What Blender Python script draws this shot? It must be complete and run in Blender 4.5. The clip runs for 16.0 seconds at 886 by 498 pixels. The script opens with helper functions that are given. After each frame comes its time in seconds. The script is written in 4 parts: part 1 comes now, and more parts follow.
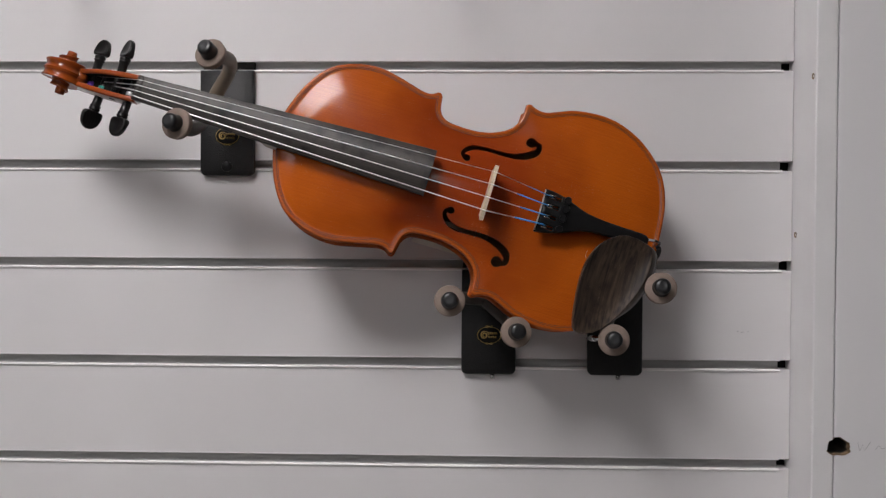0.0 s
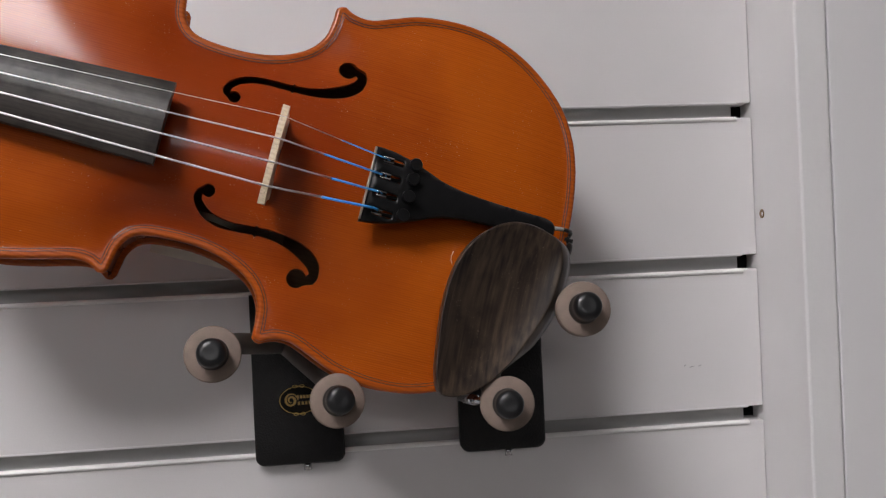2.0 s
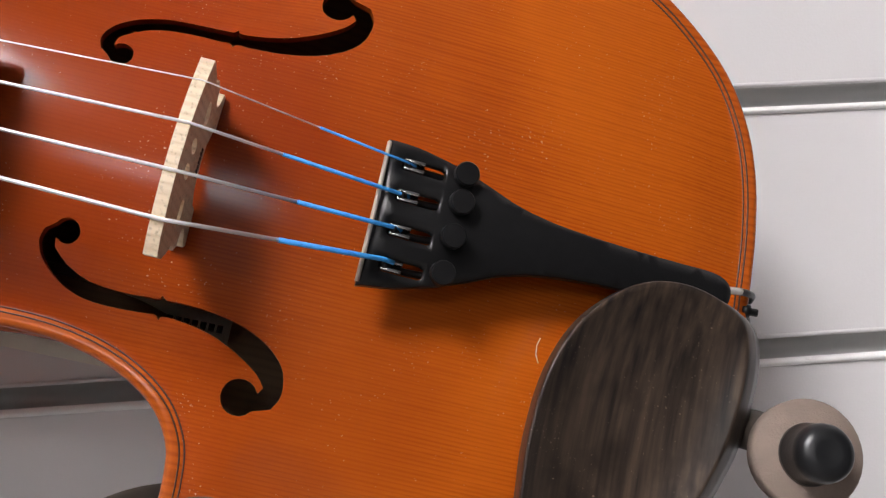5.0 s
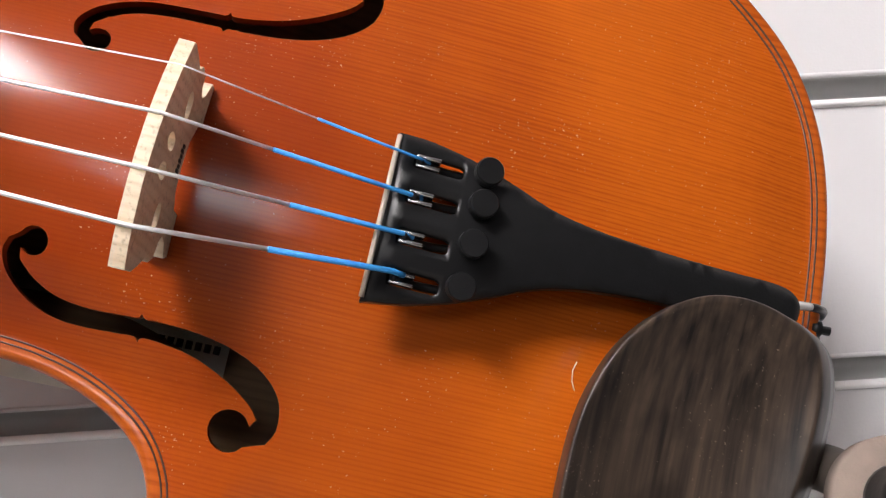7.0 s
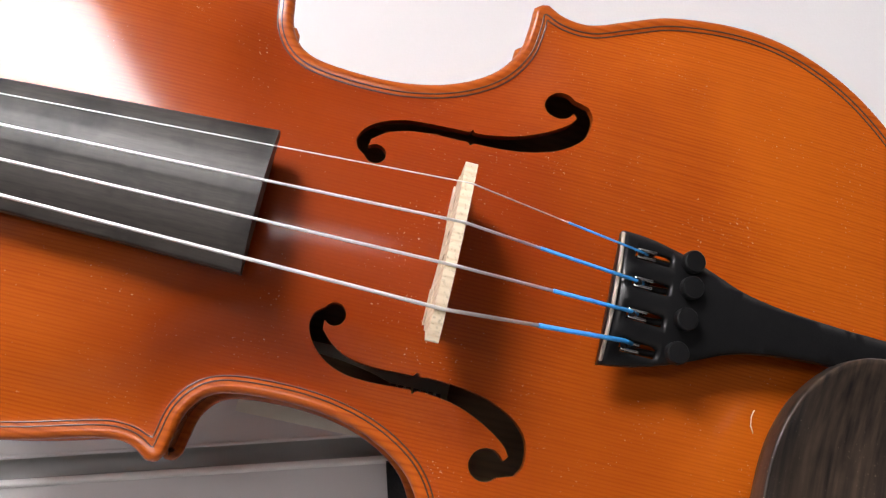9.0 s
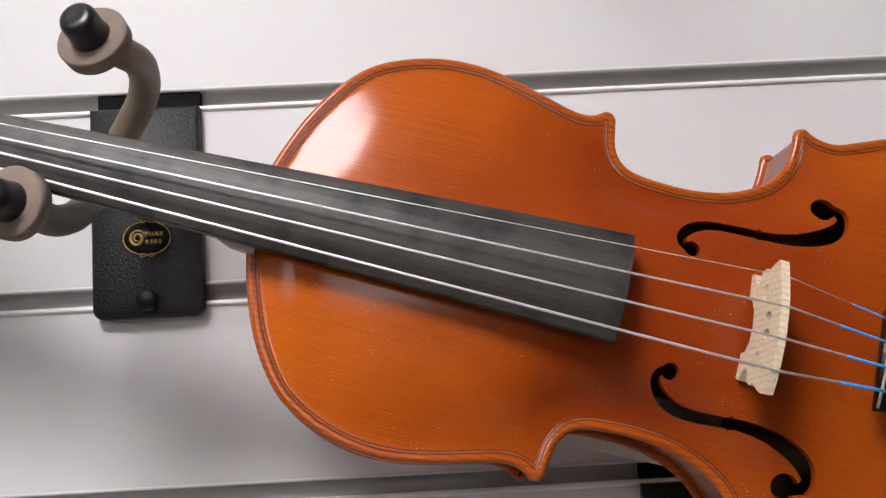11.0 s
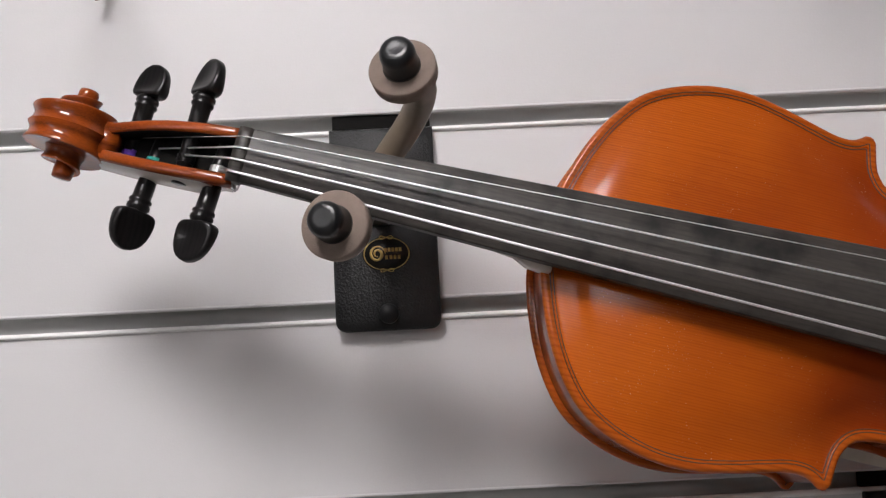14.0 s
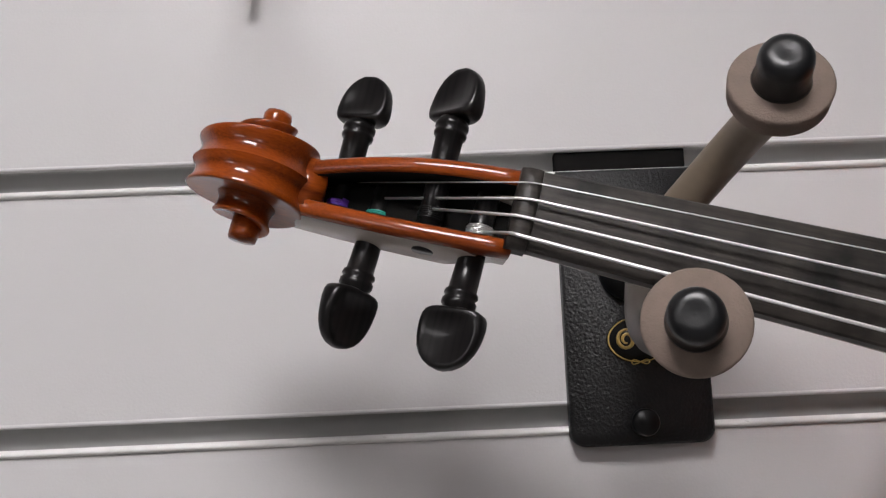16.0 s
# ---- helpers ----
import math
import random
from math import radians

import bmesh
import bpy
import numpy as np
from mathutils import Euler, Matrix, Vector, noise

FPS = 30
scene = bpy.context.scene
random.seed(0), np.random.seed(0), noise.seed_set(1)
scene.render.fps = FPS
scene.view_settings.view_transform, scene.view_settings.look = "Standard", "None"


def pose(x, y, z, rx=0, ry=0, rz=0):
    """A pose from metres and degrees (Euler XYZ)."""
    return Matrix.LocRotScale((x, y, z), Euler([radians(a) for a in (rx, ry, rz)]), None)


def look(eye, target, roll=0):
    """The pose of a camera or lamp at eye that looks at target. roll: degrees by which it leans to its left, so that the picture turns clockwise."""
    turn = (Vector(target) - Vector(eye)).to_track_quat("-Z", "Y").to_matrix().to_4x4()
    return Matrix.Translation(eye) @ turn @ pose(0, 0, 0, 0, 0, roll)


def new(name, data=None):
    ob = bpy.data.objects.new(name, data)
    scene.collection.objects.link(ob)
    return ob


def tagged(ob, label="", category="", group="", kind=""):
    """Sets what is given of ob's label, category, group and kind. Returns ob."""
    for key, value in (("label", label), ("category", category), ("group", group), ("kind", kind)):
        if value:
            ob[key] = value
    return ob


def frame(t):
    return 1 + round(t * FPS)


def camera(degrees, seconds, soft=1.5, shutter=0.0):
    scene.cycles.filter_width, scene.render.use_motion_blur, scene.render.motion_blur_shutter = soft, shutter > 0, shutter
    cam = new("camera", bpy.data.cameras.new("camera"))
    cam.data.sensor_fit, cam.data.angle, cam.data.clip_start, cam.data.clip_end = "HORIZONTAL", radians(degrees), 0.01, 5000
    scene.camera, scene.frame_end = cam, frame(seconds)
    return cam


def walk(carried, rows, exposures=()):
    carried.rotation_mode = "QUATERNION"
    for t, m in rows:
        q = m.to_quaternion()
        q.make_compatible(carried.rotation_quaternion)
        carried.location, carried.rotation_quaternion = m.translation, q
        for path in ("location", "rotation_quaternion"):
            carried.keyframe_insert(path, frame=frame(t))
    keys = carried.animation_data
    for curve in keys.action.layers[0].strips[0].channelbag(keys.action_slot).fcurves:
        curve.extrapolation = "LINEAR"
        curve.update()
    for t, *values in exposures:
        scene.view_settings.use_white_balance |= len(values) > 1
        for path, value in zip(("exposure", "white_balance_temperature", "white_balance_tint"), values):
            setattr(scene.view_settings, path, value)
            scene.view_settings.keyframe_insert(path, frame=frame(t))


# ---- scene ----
cam = camera(49.55, 16.0, soft=1.3)
PATH = [
    (0, (0.0825, -0.9725, 1.4897), (0.0211, 1.0261, 1.4495), 0.30),
    (0.5, (0.0636, -0.9076, 1.4805), (0.0777, 1.0909, 1.4051), -1.30),
    (1, (0.0588, -0.7988, 1.4778), (0.2009, 1.1950, 1.4101), -1.94),
    (1.5, (0.1169, -0.6864, 1.4804), (0.3107, 1.3037, 1.4373), -2.13),
    (2, (0.1172, -0.6035, 1.4751), (0.3688, 1.3806, 1.4666), -2.51),
    (2.5, (0.0935, -0.5235, 1.4843), (0.4499, 1.4444, 1.4958), -2.79),
    (3, (0.1103, -0.4629, 1.4881), (0.4919, 1.5003, 1.4971), -2.67),
    (3.5, (0.1279, -0.4390, 1.4899), (0.4235, 1.5389, 1.5098), -2.76),
    (4, (0.1311, -0.4147, 1.4892), (0.3660, 1.5708, 1.5378), -3.04),
    (6.5, (0.1536, -0.3354, 1.4863), (0.2319, 1.6607, 1.5826), -3.55),
    (7, (0.1477, -0.3348, 1.4877), (0.2169, 1.6610, 1.5976), -3.59),
    (7.5, (0.1360, -0.3350, 1.4900), (0.1929, 1.6611, 1.6011), -3.51),
    (8, (0.1242, -0.3464, 1.4930), (0.1837, 1.6492, 1.6118), -3.35),
    (8.5, (0.1042, -0.3714, 1.5007), (0.1674, 1.6236, 1.6279), -3.38),
    (9, (0.0840, -0.3928, 1.5027), (0.1646, 1.5995, 1.6580), -3.41),
    (9.5, (0.0567, -0.4209, 1.5074), (0.1071, 1.5717, 1.6717), -3.18),
    (10, (0.0225, -0.4386, 1.5112), (0.0798, 1.5517, 1.6994), -3.14),
    (12.5, (-0.0691, -0.5531, 1.5280), (-0.0587, 1.4350, 1.7454), -2.90),
    (13, (-0.0765, -0.5610, 1.5227), (-0.0338, 1.4270, 1.7366), -2.79),
    (13.5, (-0.0846, -0.5515, 1.5162), (-0.0743, 1.4365, 1.7348), -2.89),
    (14, (-0.1404, -0.5031, 1.5309), (-0.1235, 1.4854, 1.7447), -2.89),
    (14.5, (-0.1819, -0.4675, 1.5347), (-0.1420, 1.5199, 1.7553), -3.00),
    (15, (-0.2116, -0.4402, 1.5450), (-0.1752, 1.5465, 1.7723), -2.98),
    (15.5, (-0.2302, -0.4113, 1.5609), (-0.1977, 1.5710, 1.8239), -2.53),
    (16, (-0.2460, -0.3737, 1.5694), (-0.2049, 1.6064, 1.8475), -2.48),
]
EXPOSURE = [(0.0, -0.66), (0.5, -0.76), (1.5, -0.6), (3.0, -0.3), (4.0, 0.0), (5.5, 0.33), (7.0, 0.56), (8.5, 0.5), (10.0, 0.18), (12.5, -0.28), (14.5, -0.43), (16.0, -0.66)]
walk(cam, [(t, look(eye, target, roll)) for t, eye, target, roll in PATH], EXPOSURE)
LAMPS = [(-0.37, -1.03, 0.45, 0.5), (-0.02, -3.6, 1.1, 1.2), (-2.0, -2.6, 0.9, 1.4)]

# ---- world and lights ----
world = bpy.data.worlds.new("world")
scene.world = world
world.use_nodes = True
world.node_tree.nodes["Background"].inputs[0].default_value = (0.8, 0.85, 0.9, 1)
world.node_tree.nodes["Background"].inputs[1].default_value = 0.05
CEILING = 2.45
MAIN_POWER, FAR_POWER = 46.0, 8.5


# ---- materials ----
def mat(name, color, rough=0.5, metal=0.0, vary=0.08, scale=60.0, bump=0.0, bump_scale=400.0, coat=0.0, coat_rough=0.1, spec=0.5):
    m = bpy.data.materials.new(name)
    m.use_nodes = True
    nt = m.node_tree
    b = nt.nodes["Principled BSDF"]
    b.inputs["Roughness"].default_value = rough
    b.inputs["Metallic"].default_value = metal
    b.inputs["Coat Weight"].default_value = coat
    b.inputs["Coat Roughness"].default_value = coat_rough
    b.inputs["Specular IOR Level"].default_value = spec
    tc = nt.nodes.new("ShaderNodeTexCoord")
    n1 = nt.nodes.new("ShaderNodeTexNoise")
    n1.inputs["Scale"].default_value = scale
    n1.inputs["Detail"].default_value = 6
    nt.links.new(tc.outputs["Object"], n1.inputs["Vector"])
    ramp = nt.nodes.new("ShaderNodeValToRGB")
    c = np.array(color)
    ramp.color_ramp.elements[0].position, ramp.color_ramp.elements[1].position = 0.3, 0.7
    ramp.color_ramp.elements[0].color = (*(c * (1 - vary)), 1)
    ramp.color_ramp.elements[1].color = (*np.minimum(c * (1 + vary), 1), 1)
    nt.links.new(n1.outputs["Fac"], ramp.inputs["Fac"])
    nt.links.new(ramp.outputs["Color"], b.inputs["Base Color"])
    if bump:
        n2 = nt.nodes.new("ShaderNodeTexNoise")
        n2.inputs["Scale"].default_value = bump_scale
        n2.inputs["Detail"].default_value = 5
        nt.links.new(tc.outputs["Object"], n2.inputs["Vector"])
        bp = nt.nodes.new("ShaderNodeBump")
        bp.inputs["Strength"].default_value = bump
        bp.inputs["Distance"].default_value = 0.0006
        nt.links.new(n2.outputs["Fac"], bp.inputs["Height"])
        nt.links.new(bp.outputs["Normal"], b.inputs["Normal"])
    return m


def math_node(nt, op, a, b=None, clamp=False):
    n = nt.nodes.new("ShaderNodeMath")
    n.operation = op
    n.use_clamp = clamp
    for i, v in enumerate((a, b)):
        if v is None:
            continue
        if isinstance(v, (int, float)):
            n.inputs[i].default_value = v
        else:
            nt.links.new(v, n.inputs[i])
    return n.outputs[0]


def mix_color(nt, fac, a, b):
    n = nt.nodes.new("ShaderNodeMix")
    n.data_type = "RGBA"
    for i, v in ((0, fac), (6, a), (7, b)):
        if isinstance(v, (int, float)):
            n.inputs[i].default_value = v
        elif isinstance(v, tuple):
            n.inputs[i].default_value = (*v, 1)
        else:
            nt.links.new(v, n.inputs[i])
    return n.outputs[2]


def wood(name, light, dark, spacing, along="u", rough=0.35, coat=0.8, coat_rough=0.1, burst=None, wobble=0.004, contrast=0.5, fleck=0.0, bump=0.05, spec=0.5, burst_size=(0.105, 0.085), dust=0.0, streak=0.7, blotch=0.0):
    """Wood with growth lines that run along u (or w), of that spacing, under a coat of varnish."""
    m = bpy.data.materials.new(name)
    m.use_nodes = True
    nt = m.node_tree
    b = nt.nodes["Principled BSDF"]
    b.inputs["Roughness"].default_value = rough
    b.inputs["Coat Weight"].default_value = coat
    b.inputs["Coat Roughness"].default_value = coat_rough
    b.inputs["Specular IOR Level"].default_value = spec
    tc = nt.nodes.new("ShaderNodeTexCoord")
    sep = nt.nodes.new("ShaderNodeSeparateXYZ")
    nt.links.new(tc.outputs["Object"], sep.inputs[0])
    u, v, w = sep.outputs[0], sep.outputs[1], sep.outputs[2]
    # slow wander of the growth lines
    mp = nt.nodes.new("ShaderNodeMapping")
    mp.inputs["Scale"].default_value = {"u": (4, 30, 30), "v": (30, 4, 30), "w": (30, 30, 6)}[along]
    nt.links.new(tc.outputs["Object"], mp.inputs["Vector"])
    n1 = nt.nodes.new("ShaderNodeTexNoise")
    n1.inputs["Scale"].default_value = 1.0
    n1.inputs["Detail"].default_value = 3
    nt.links.new(mp.outputs[0], n1.inputs["Vector"])
    off = math_node(nt, "MULTIPLY", n1.outputs["Fac"], wobble)
    across = math_node(nt, "ADD", v if along == "u" else u, off)
    n_per = nt.nodes.new("ShaderNodeTexNoise")
    n_per.noise_dimensions = "1D"
    n_per.inputs["Scale"].default_value = 0.9 / spacing
    n_per.inputs["Detail"].default_value = 2
    nt.links.new(across, n_per.inputs["W"])
    line = math_node(nt, "SINE", math_node(nt, "ADD", math_node(nt, "MULTIPLY", across, 2 * math.pi / spacing), math_node(nt, "MULTIPLY", n_per.outputs["Fac"], 5.0)))
    line = math_node(nt, "MULTIPLY", math_node(nt, "ADD", line, 1.0), 0.5)
    line = math_node(nt, "POWER", line, 2.0)
    # fine streaks along the grain
    mp2 = nt.nodes.new("ShaderNodeMapping")
    mp2.inputs["Scale"].default_value = {"u": (60, 1800, 1800), "v": (420, 22, 420), "w": (1800, 1800, 80)}[along]
    nt.links.new(tc.outputs["Object"], mp2.inputs["Vector"])
    n2 = nt.nodes.new("ShaderNodeTexNoise")
    n2.inputs["Scale"].default_value = 1.0
    n2.inputs["Detail"].default_value = 4
    nt.links.new(mp2.outputs[0], n2.inputs["Vector"])
    fac = math_node(nt, "ADD", math_node(nt, "MULTIPLY", line, contrast), math_node(nt, "MULTIPLY", math_node(nt, "SUBTRACT", n2.outputs["Fac"], 0.35), streak), True)
    col = mix_color(nt, fac, light, dark)
    if fleck:
        n4 = nt.nodes.new("ShaderNodeTexNoise")
        n4.inputs["Scale"].default_value = 900
        nt.links.new(tc.outputs["Object"], n4.inputs["Vector"])
        f4 = math_node(nt, "MULTIPLY", math_node(nt, "SUBTRACT", n4.outputs["Fac"], 0.55, True), fleck, True)
        col = mix_color(nt, f4, col, tuple(c * 0.5 for c in dark))
    if blotch:
        n7 = nt.nodes.new("ShaderNodeTexNoise")
        n7.inputs["Scale"].default_value = 55
        n7.inputs["Detail"].default_value = 4
        nt.links.new(tc.outputs["Object"], n7.inputs["Vector"])
        f7 = math_node(nt, "MULTIPLY", math_node(nt, "SUBTRACT", n7.outputs["Fac"], 0.48, True), blotch, True)
        col = mix_color(nt, f7, col, tuple(c * 0.45 for c in dark))
    if burst:
        # redder stain over the waist, clearer in the bouts
        du = math_node(nt, "DIVIDE", math_node(nt, "SUBTRACT", u, 0.168), burst_size[0])
        dv = math_node(nt, "DIVIDE", v, burst_size[1])
        r2 = math_node(nt, "ADD", math_node(nt, "MULTIPLY", du, du), math_node(nt, "MULTIPLY", dv, dv))
        n3 = nt.nodes.new("ShaderNodeTexNoise")
        n3.inputs["Scale"].default_value = 14
        n3.inputs["Detail"].default_value = 3
        nt.links.new(tc.outputs["Object"], n3.inputs["Vector"])
        r2 = math_node(nt, "ADD", r2, math_node(nt, "MULTIPLY", math_node(nt, "SUBTRACT", n3.outputs["Fac"], 0.5), 1.5))
        k = math_node(nt, "SUBTRACT", 1.12, r2, True)
        n8 = nt.nodes.new("ShaderNodeTexNoise")
        n8.inputs["Scale"].default_value = 11
        n8.inputs["Detail"].default_value = 2
        nt.links.new(tc.outputs["Object"], n8.inputs["Vector"])
        cloud = math_node(nt, "MULTIPLY", math_node(nt, "SUBTRACT", n8.outputs["Fac"], 0.45, True), 1.8, True)
        col = mix_color(nt, cloud, col, tuple(a * g for a, g in zip(light, (1.2, 1.3, 1.2))))
        col = mix_color(nt, math_node(nt, "MULTIPLY", k, burst[1]), col, burst[0])
    if dust:
        n5 = nt.nodes.new("ShaderNodeTexNoise")
        n5.inputs["Scale"].default_value = 1300
        n5.inputs["Detail"].default_value = 1
        nt.links.new(tc.outputs["Object"], n5.inputs["Vector"])
        n6 = nt.nodes.new("ShaderNodeTexNoise")
        n6.inputs["Scale"].default_value = 45
        nt.links.new(tc.outputs["Object"], n6.inputs["Vector"])
        f5 = math_node(nt, "MULTIPLY", math_node(nt, "SUBTRACT", n5.outputs["Fac"], math_node(nt, "SUBTRACT", 0.92, math_node(nt, "MULTIPLY", n6.outputs["Fac"], 0.36)), True), dust, True)
        col = mix_color(nt, f5, col, (0.75, 0.6, 0.45))
    nt.links.new(col, b.inputs["Base Color"])
    if bump:
        bp = nt.nodes.new("ShaderNodeBump")
        bp.inputs["Strength"].default_value = bump
        bp.inputs["Distance"].default_value = 0.0002
        nt.links.new(fac, bp.inputs["Height"])
        nt.links.new(bp.outputs["Normal"], b.inputs["Normal"])
    return m


def glow(name, color, strength):
    m = bpy.data.materials.new(name)
    m.use_nodes = True
    nt = m.node_tree
    nt.nodes.remove(nt.nodes["Principled BSDF"])
    e = nt.nodes.new("ShaderNodeEmission")
    e.inputs[0].default_value = (*color, 1)
    e.inputs[1].default_value = strength
    nt.links.new(e.outputs[0], nt.nodes["Material Output"].inputs[0])
    return m


M_SLAT = mat("painted_slat", (0.70, 0.685, 0.69), 0.42, vary=0.025, scale=9, bump=0.12, bump_scale=900)
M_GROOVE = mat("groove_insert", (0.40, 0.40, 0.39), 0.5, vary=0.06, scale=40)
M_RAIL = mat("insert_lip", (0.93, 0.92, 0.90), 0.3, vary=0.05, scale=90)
# near black: the backing board, the hanger tabs and painted shade in the pegbox
M_DARK = mat("dark_board_and_shade", (0.008, 0.0075, 0.007), 0.9, vary=0.2, spec=0.15)
M_TRIM = mat("trim_paint", (0.80, 0.79, 0.795), 0.38, vary=0.03, scale=14, bump=0.15, bump_scale=300)
M_PANEL = mat("panel_paint", (0.79, 0.78, 0.79), 0.45, vary=0.03, scale=5, bump=0.1, bump_scale=600)
# unseen walls kept dark to weaken fill light and varnish haze
M_ROOM = mat("room_dark_grey", (0.20, 0.197, 0.197), 0.7, vary=0.03, scale=3)
M_CEIL = mat("ceiling_tile", (0.50, 0.50, 0.50), 0.85, vary=0.04, scale=30)
M_FLOOR = mat("floor_vinyl", (0.34, 0.32, 0.30), 0.6, vary=0.3, scale=200)
M_LAMP = glow("lamp_diffuser", (1.0, 0.955, 0.968), MAIN_POWER)
M_FAR_LAMP = glow("far_lamp_diffuser", (1.0, 0.955, 0.968), FAR_POWER)
M_SPRUCE = wood("spruce_varnish", (0.46, 0.095, 0.007), (0.27, 0.039, 0.0035), 0.00115, burst=((0.205, 0.022, 0.004), 0.82), rough=0.5, coat=0.45, coat_rough=0.15, spec=0.03, contrast=0.5, burst_size=(0.125, 0.125), dust=3.5)
M_EDGE = wood("edge_varnish", (0.42, 0.088, 0.008), (0.25, 0.040, 0.004), 0.0025, rough=0.45, coat=0.55, coat_rough=0.13, spec=0.08)
M_RIB = wood("rib_varnish", (0.26, 0.050, 0.008), (0.12, 0.020, 0.005), 0.006, along="w", rough=0.4, coat=0.9, coat_rough=0.08, spec=0.08)
M_SCROLL = wood("scroll_varnish", (0.3116, 0.0578, 0.0064), (0.0615, 0.0082, 0.0024), 0.009, streak=0.9, rough=0.4, coat=0.8, coat_rough=0.06, spec=0.08)
# pale maple of the neck; on the pegbox cheeks it paints the wall's reflection
M_NECK = wood("neck_maple_and_sheen", (0.48, 0.43, 0.38), (0.38, 0.33, 0.28), 0.004, rough=0.35, coat=1.0, coat_rough=0.05)
M_BARE = wood("bare_wood", (0.26, 0.165, 0.09), (0.18, 0.11, 0.06), 0.003, rough=0.7, coat=0.0)
M_EBONY = wood("ebony", (0.050, 0.043, 0.038), (0.017, 0.015, 0.0135), 0.0022, rough=0.47, coat=0.06, coat_rough=0.25, contrast=0.25, spec=0.3, streak=1.1, blotch=5.0)
M_PEG = wood("peg_ebony", (0.012, 0.011, 0.011), (0.004, 0.004, 0.004), 0.002, along="v", rough=0.28, coat=0.2, coat_rough=0.12, spec=0.2)
M_CHIN = wood("chinrest_wood", (0.078, 0.054, 0.038), (0.004, 0.0035, 0.004), 0.004, along="v", rough=0.4, coat=0.15, coat_rough=0.25, contrast=0.2, wobble=0.04, spec=0.4, streak=2.2, blotch=3.0, dust=2.0)
M_PLASTIC = mat("black_plastic", (0.007, 0.007, 0.0075), 0.36, vary=0.2, scale=200, bump=0.08, bump_scale=1500, spec=0.35)
M_GRAIN = mat("grained_black", (0.007, 0.007, 0.0075), 0.42, vary=0.25, scale=300, bump=0.9, bump_scale=850, spec=0.4)
M_RUBBER = mat("rubber_cap", (0.009, 0.0095, 0.0105), 0.32, vary=0.25, scale=150, bump=0.1, bump_scale=600)
M_FOAM = mat("foam_pad", (0.215, 0.165, 0.135), 0.85, vary=0.1, scale=160, bump=0.35, bump_scale=1500)
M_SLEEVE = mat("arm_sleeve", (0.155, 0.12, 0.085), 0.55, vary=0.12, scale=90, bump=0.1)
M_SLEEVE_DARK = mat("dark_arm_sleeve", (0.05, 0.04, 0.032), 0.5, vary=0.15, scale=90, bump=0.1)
M_STEEL = mat("steel_string", (0.96, 0.95, 0.94), 0.5, metal=1.0, vary=0.05)
M_CHROME = mat("nickel", (0.6, 0.6, 0.6), 0.18, metal=1.0, vary=0.05)
M_SILK = mat("blue_silk", (0.03, 0.26, 0.62), 0.6, vary=0.2, scale=500, bump=0.3, bump_scale=2500)
M_PURPLE = mat("purple_silk", (0.10, 0.03, 0.30), 0.6, vary=0.2, scale=500)
M_GREEN = mat("green_silk", (0.02, 0.30, 0.24), 0.6, vary=0.2, scale=500)
M_BRIDGE = wood("bridge_maple", (0.74, 0.62, 0.45), (0.58, 0.44, 0.28), 0.0025, along="u", rough=0.55, coat=0.0, fleck=2.8)
M_GUT_GLINT = mat("gut_glint", (0.62, 0.60, 0.56), 0.22, vary=0.1)
M_FRET = mat("fret_bone", (0.42, 0.36, 0.28), 0.5, vary=0.1)
M_PURF = mat("purfling_black", (0.055, 0.018, 0.008), 0.4, vary=0.2, coat=0.8)
M_GOLD = mat("gold_print", (0.60, 0.42, 0.14), 0.42, metal=0.15, vary=0.15, scale=500)
M_LABEL = mat("paper_label", (0.8, 0.76, 0.66), 0.8, vary=0.08, scale=80)
M_INK = mat("ink", (0.03, 0.025, 0.02), 0.7)
M_PENCIL = mat("pencil", (0.42, 0.41, 0.42), 0.7)
M_RAW = mat("broken_board", (0.22, 0.15, 0.09), 0.9, vary=0.4, scale=300, bump=0.8, bump_scale=500)
M_HOLE_SHADE = mat("hole_shade", (0.03, 0.025, 0.02), 0.95)


# ---- mesh helpers ----
def part(name, bm, material, parent=None, label="", smooth=True):
    """Links a bmesh as one mesh object under a thing or a part."""
    me = bpy.data.meshes.new(name)
    bmesh.ops.recalc_face_normals(bm, faces=bm.faces)
    for f in bm.faces:
        f.smooth = smooth
    bm.to_mesh(me)
    bm.free()
    me.materials.append(material)
    ob = new(name, me)
    if parent:
        ob.parent = parent
    if label:
        tagged(ob, label)
    return ob


def bevel_box(x0, x1, y0, y1, z0, z1, r=0.001, seg=2):
    bm = bmesh.new()
    bmesh.ops.create_cube(bm, size=1, matrix=Matrix.LocRotScale(((x0 + x1) / 2, (y0 + y1) / 2, (z0 + z1) / 2), None, (x1 - x0, y1 - y0, z1 - z0)))
    if r:
        bmesh.ops.bevel(bm, geom=bm.edges[:], offset=r, segments=seg, profile=0.5, affect="EDGES")
    return bm


def loft(rings, closed=True, cap=(True, True), bm=None):
    """Joins rings of points, all with the same count, into one skin."""
    bm = bm or bmesh.new()
    vs = [[bm.verts.new(p) for p in ring] for ring in rings]
    n = len(vs[0])
    for a, b in zip(vs, vs[1:]):
        for i in range(n if closed else n - 1):
            j = (i + 1) % n
            bm.faces.new((a[i], a[j], b[j], b[i]))
    if cap[0]:
        bm.faces.new(vs[0][::-1])
    if cap[1]:
        bm.faces.new(vs[-1])
    return bm


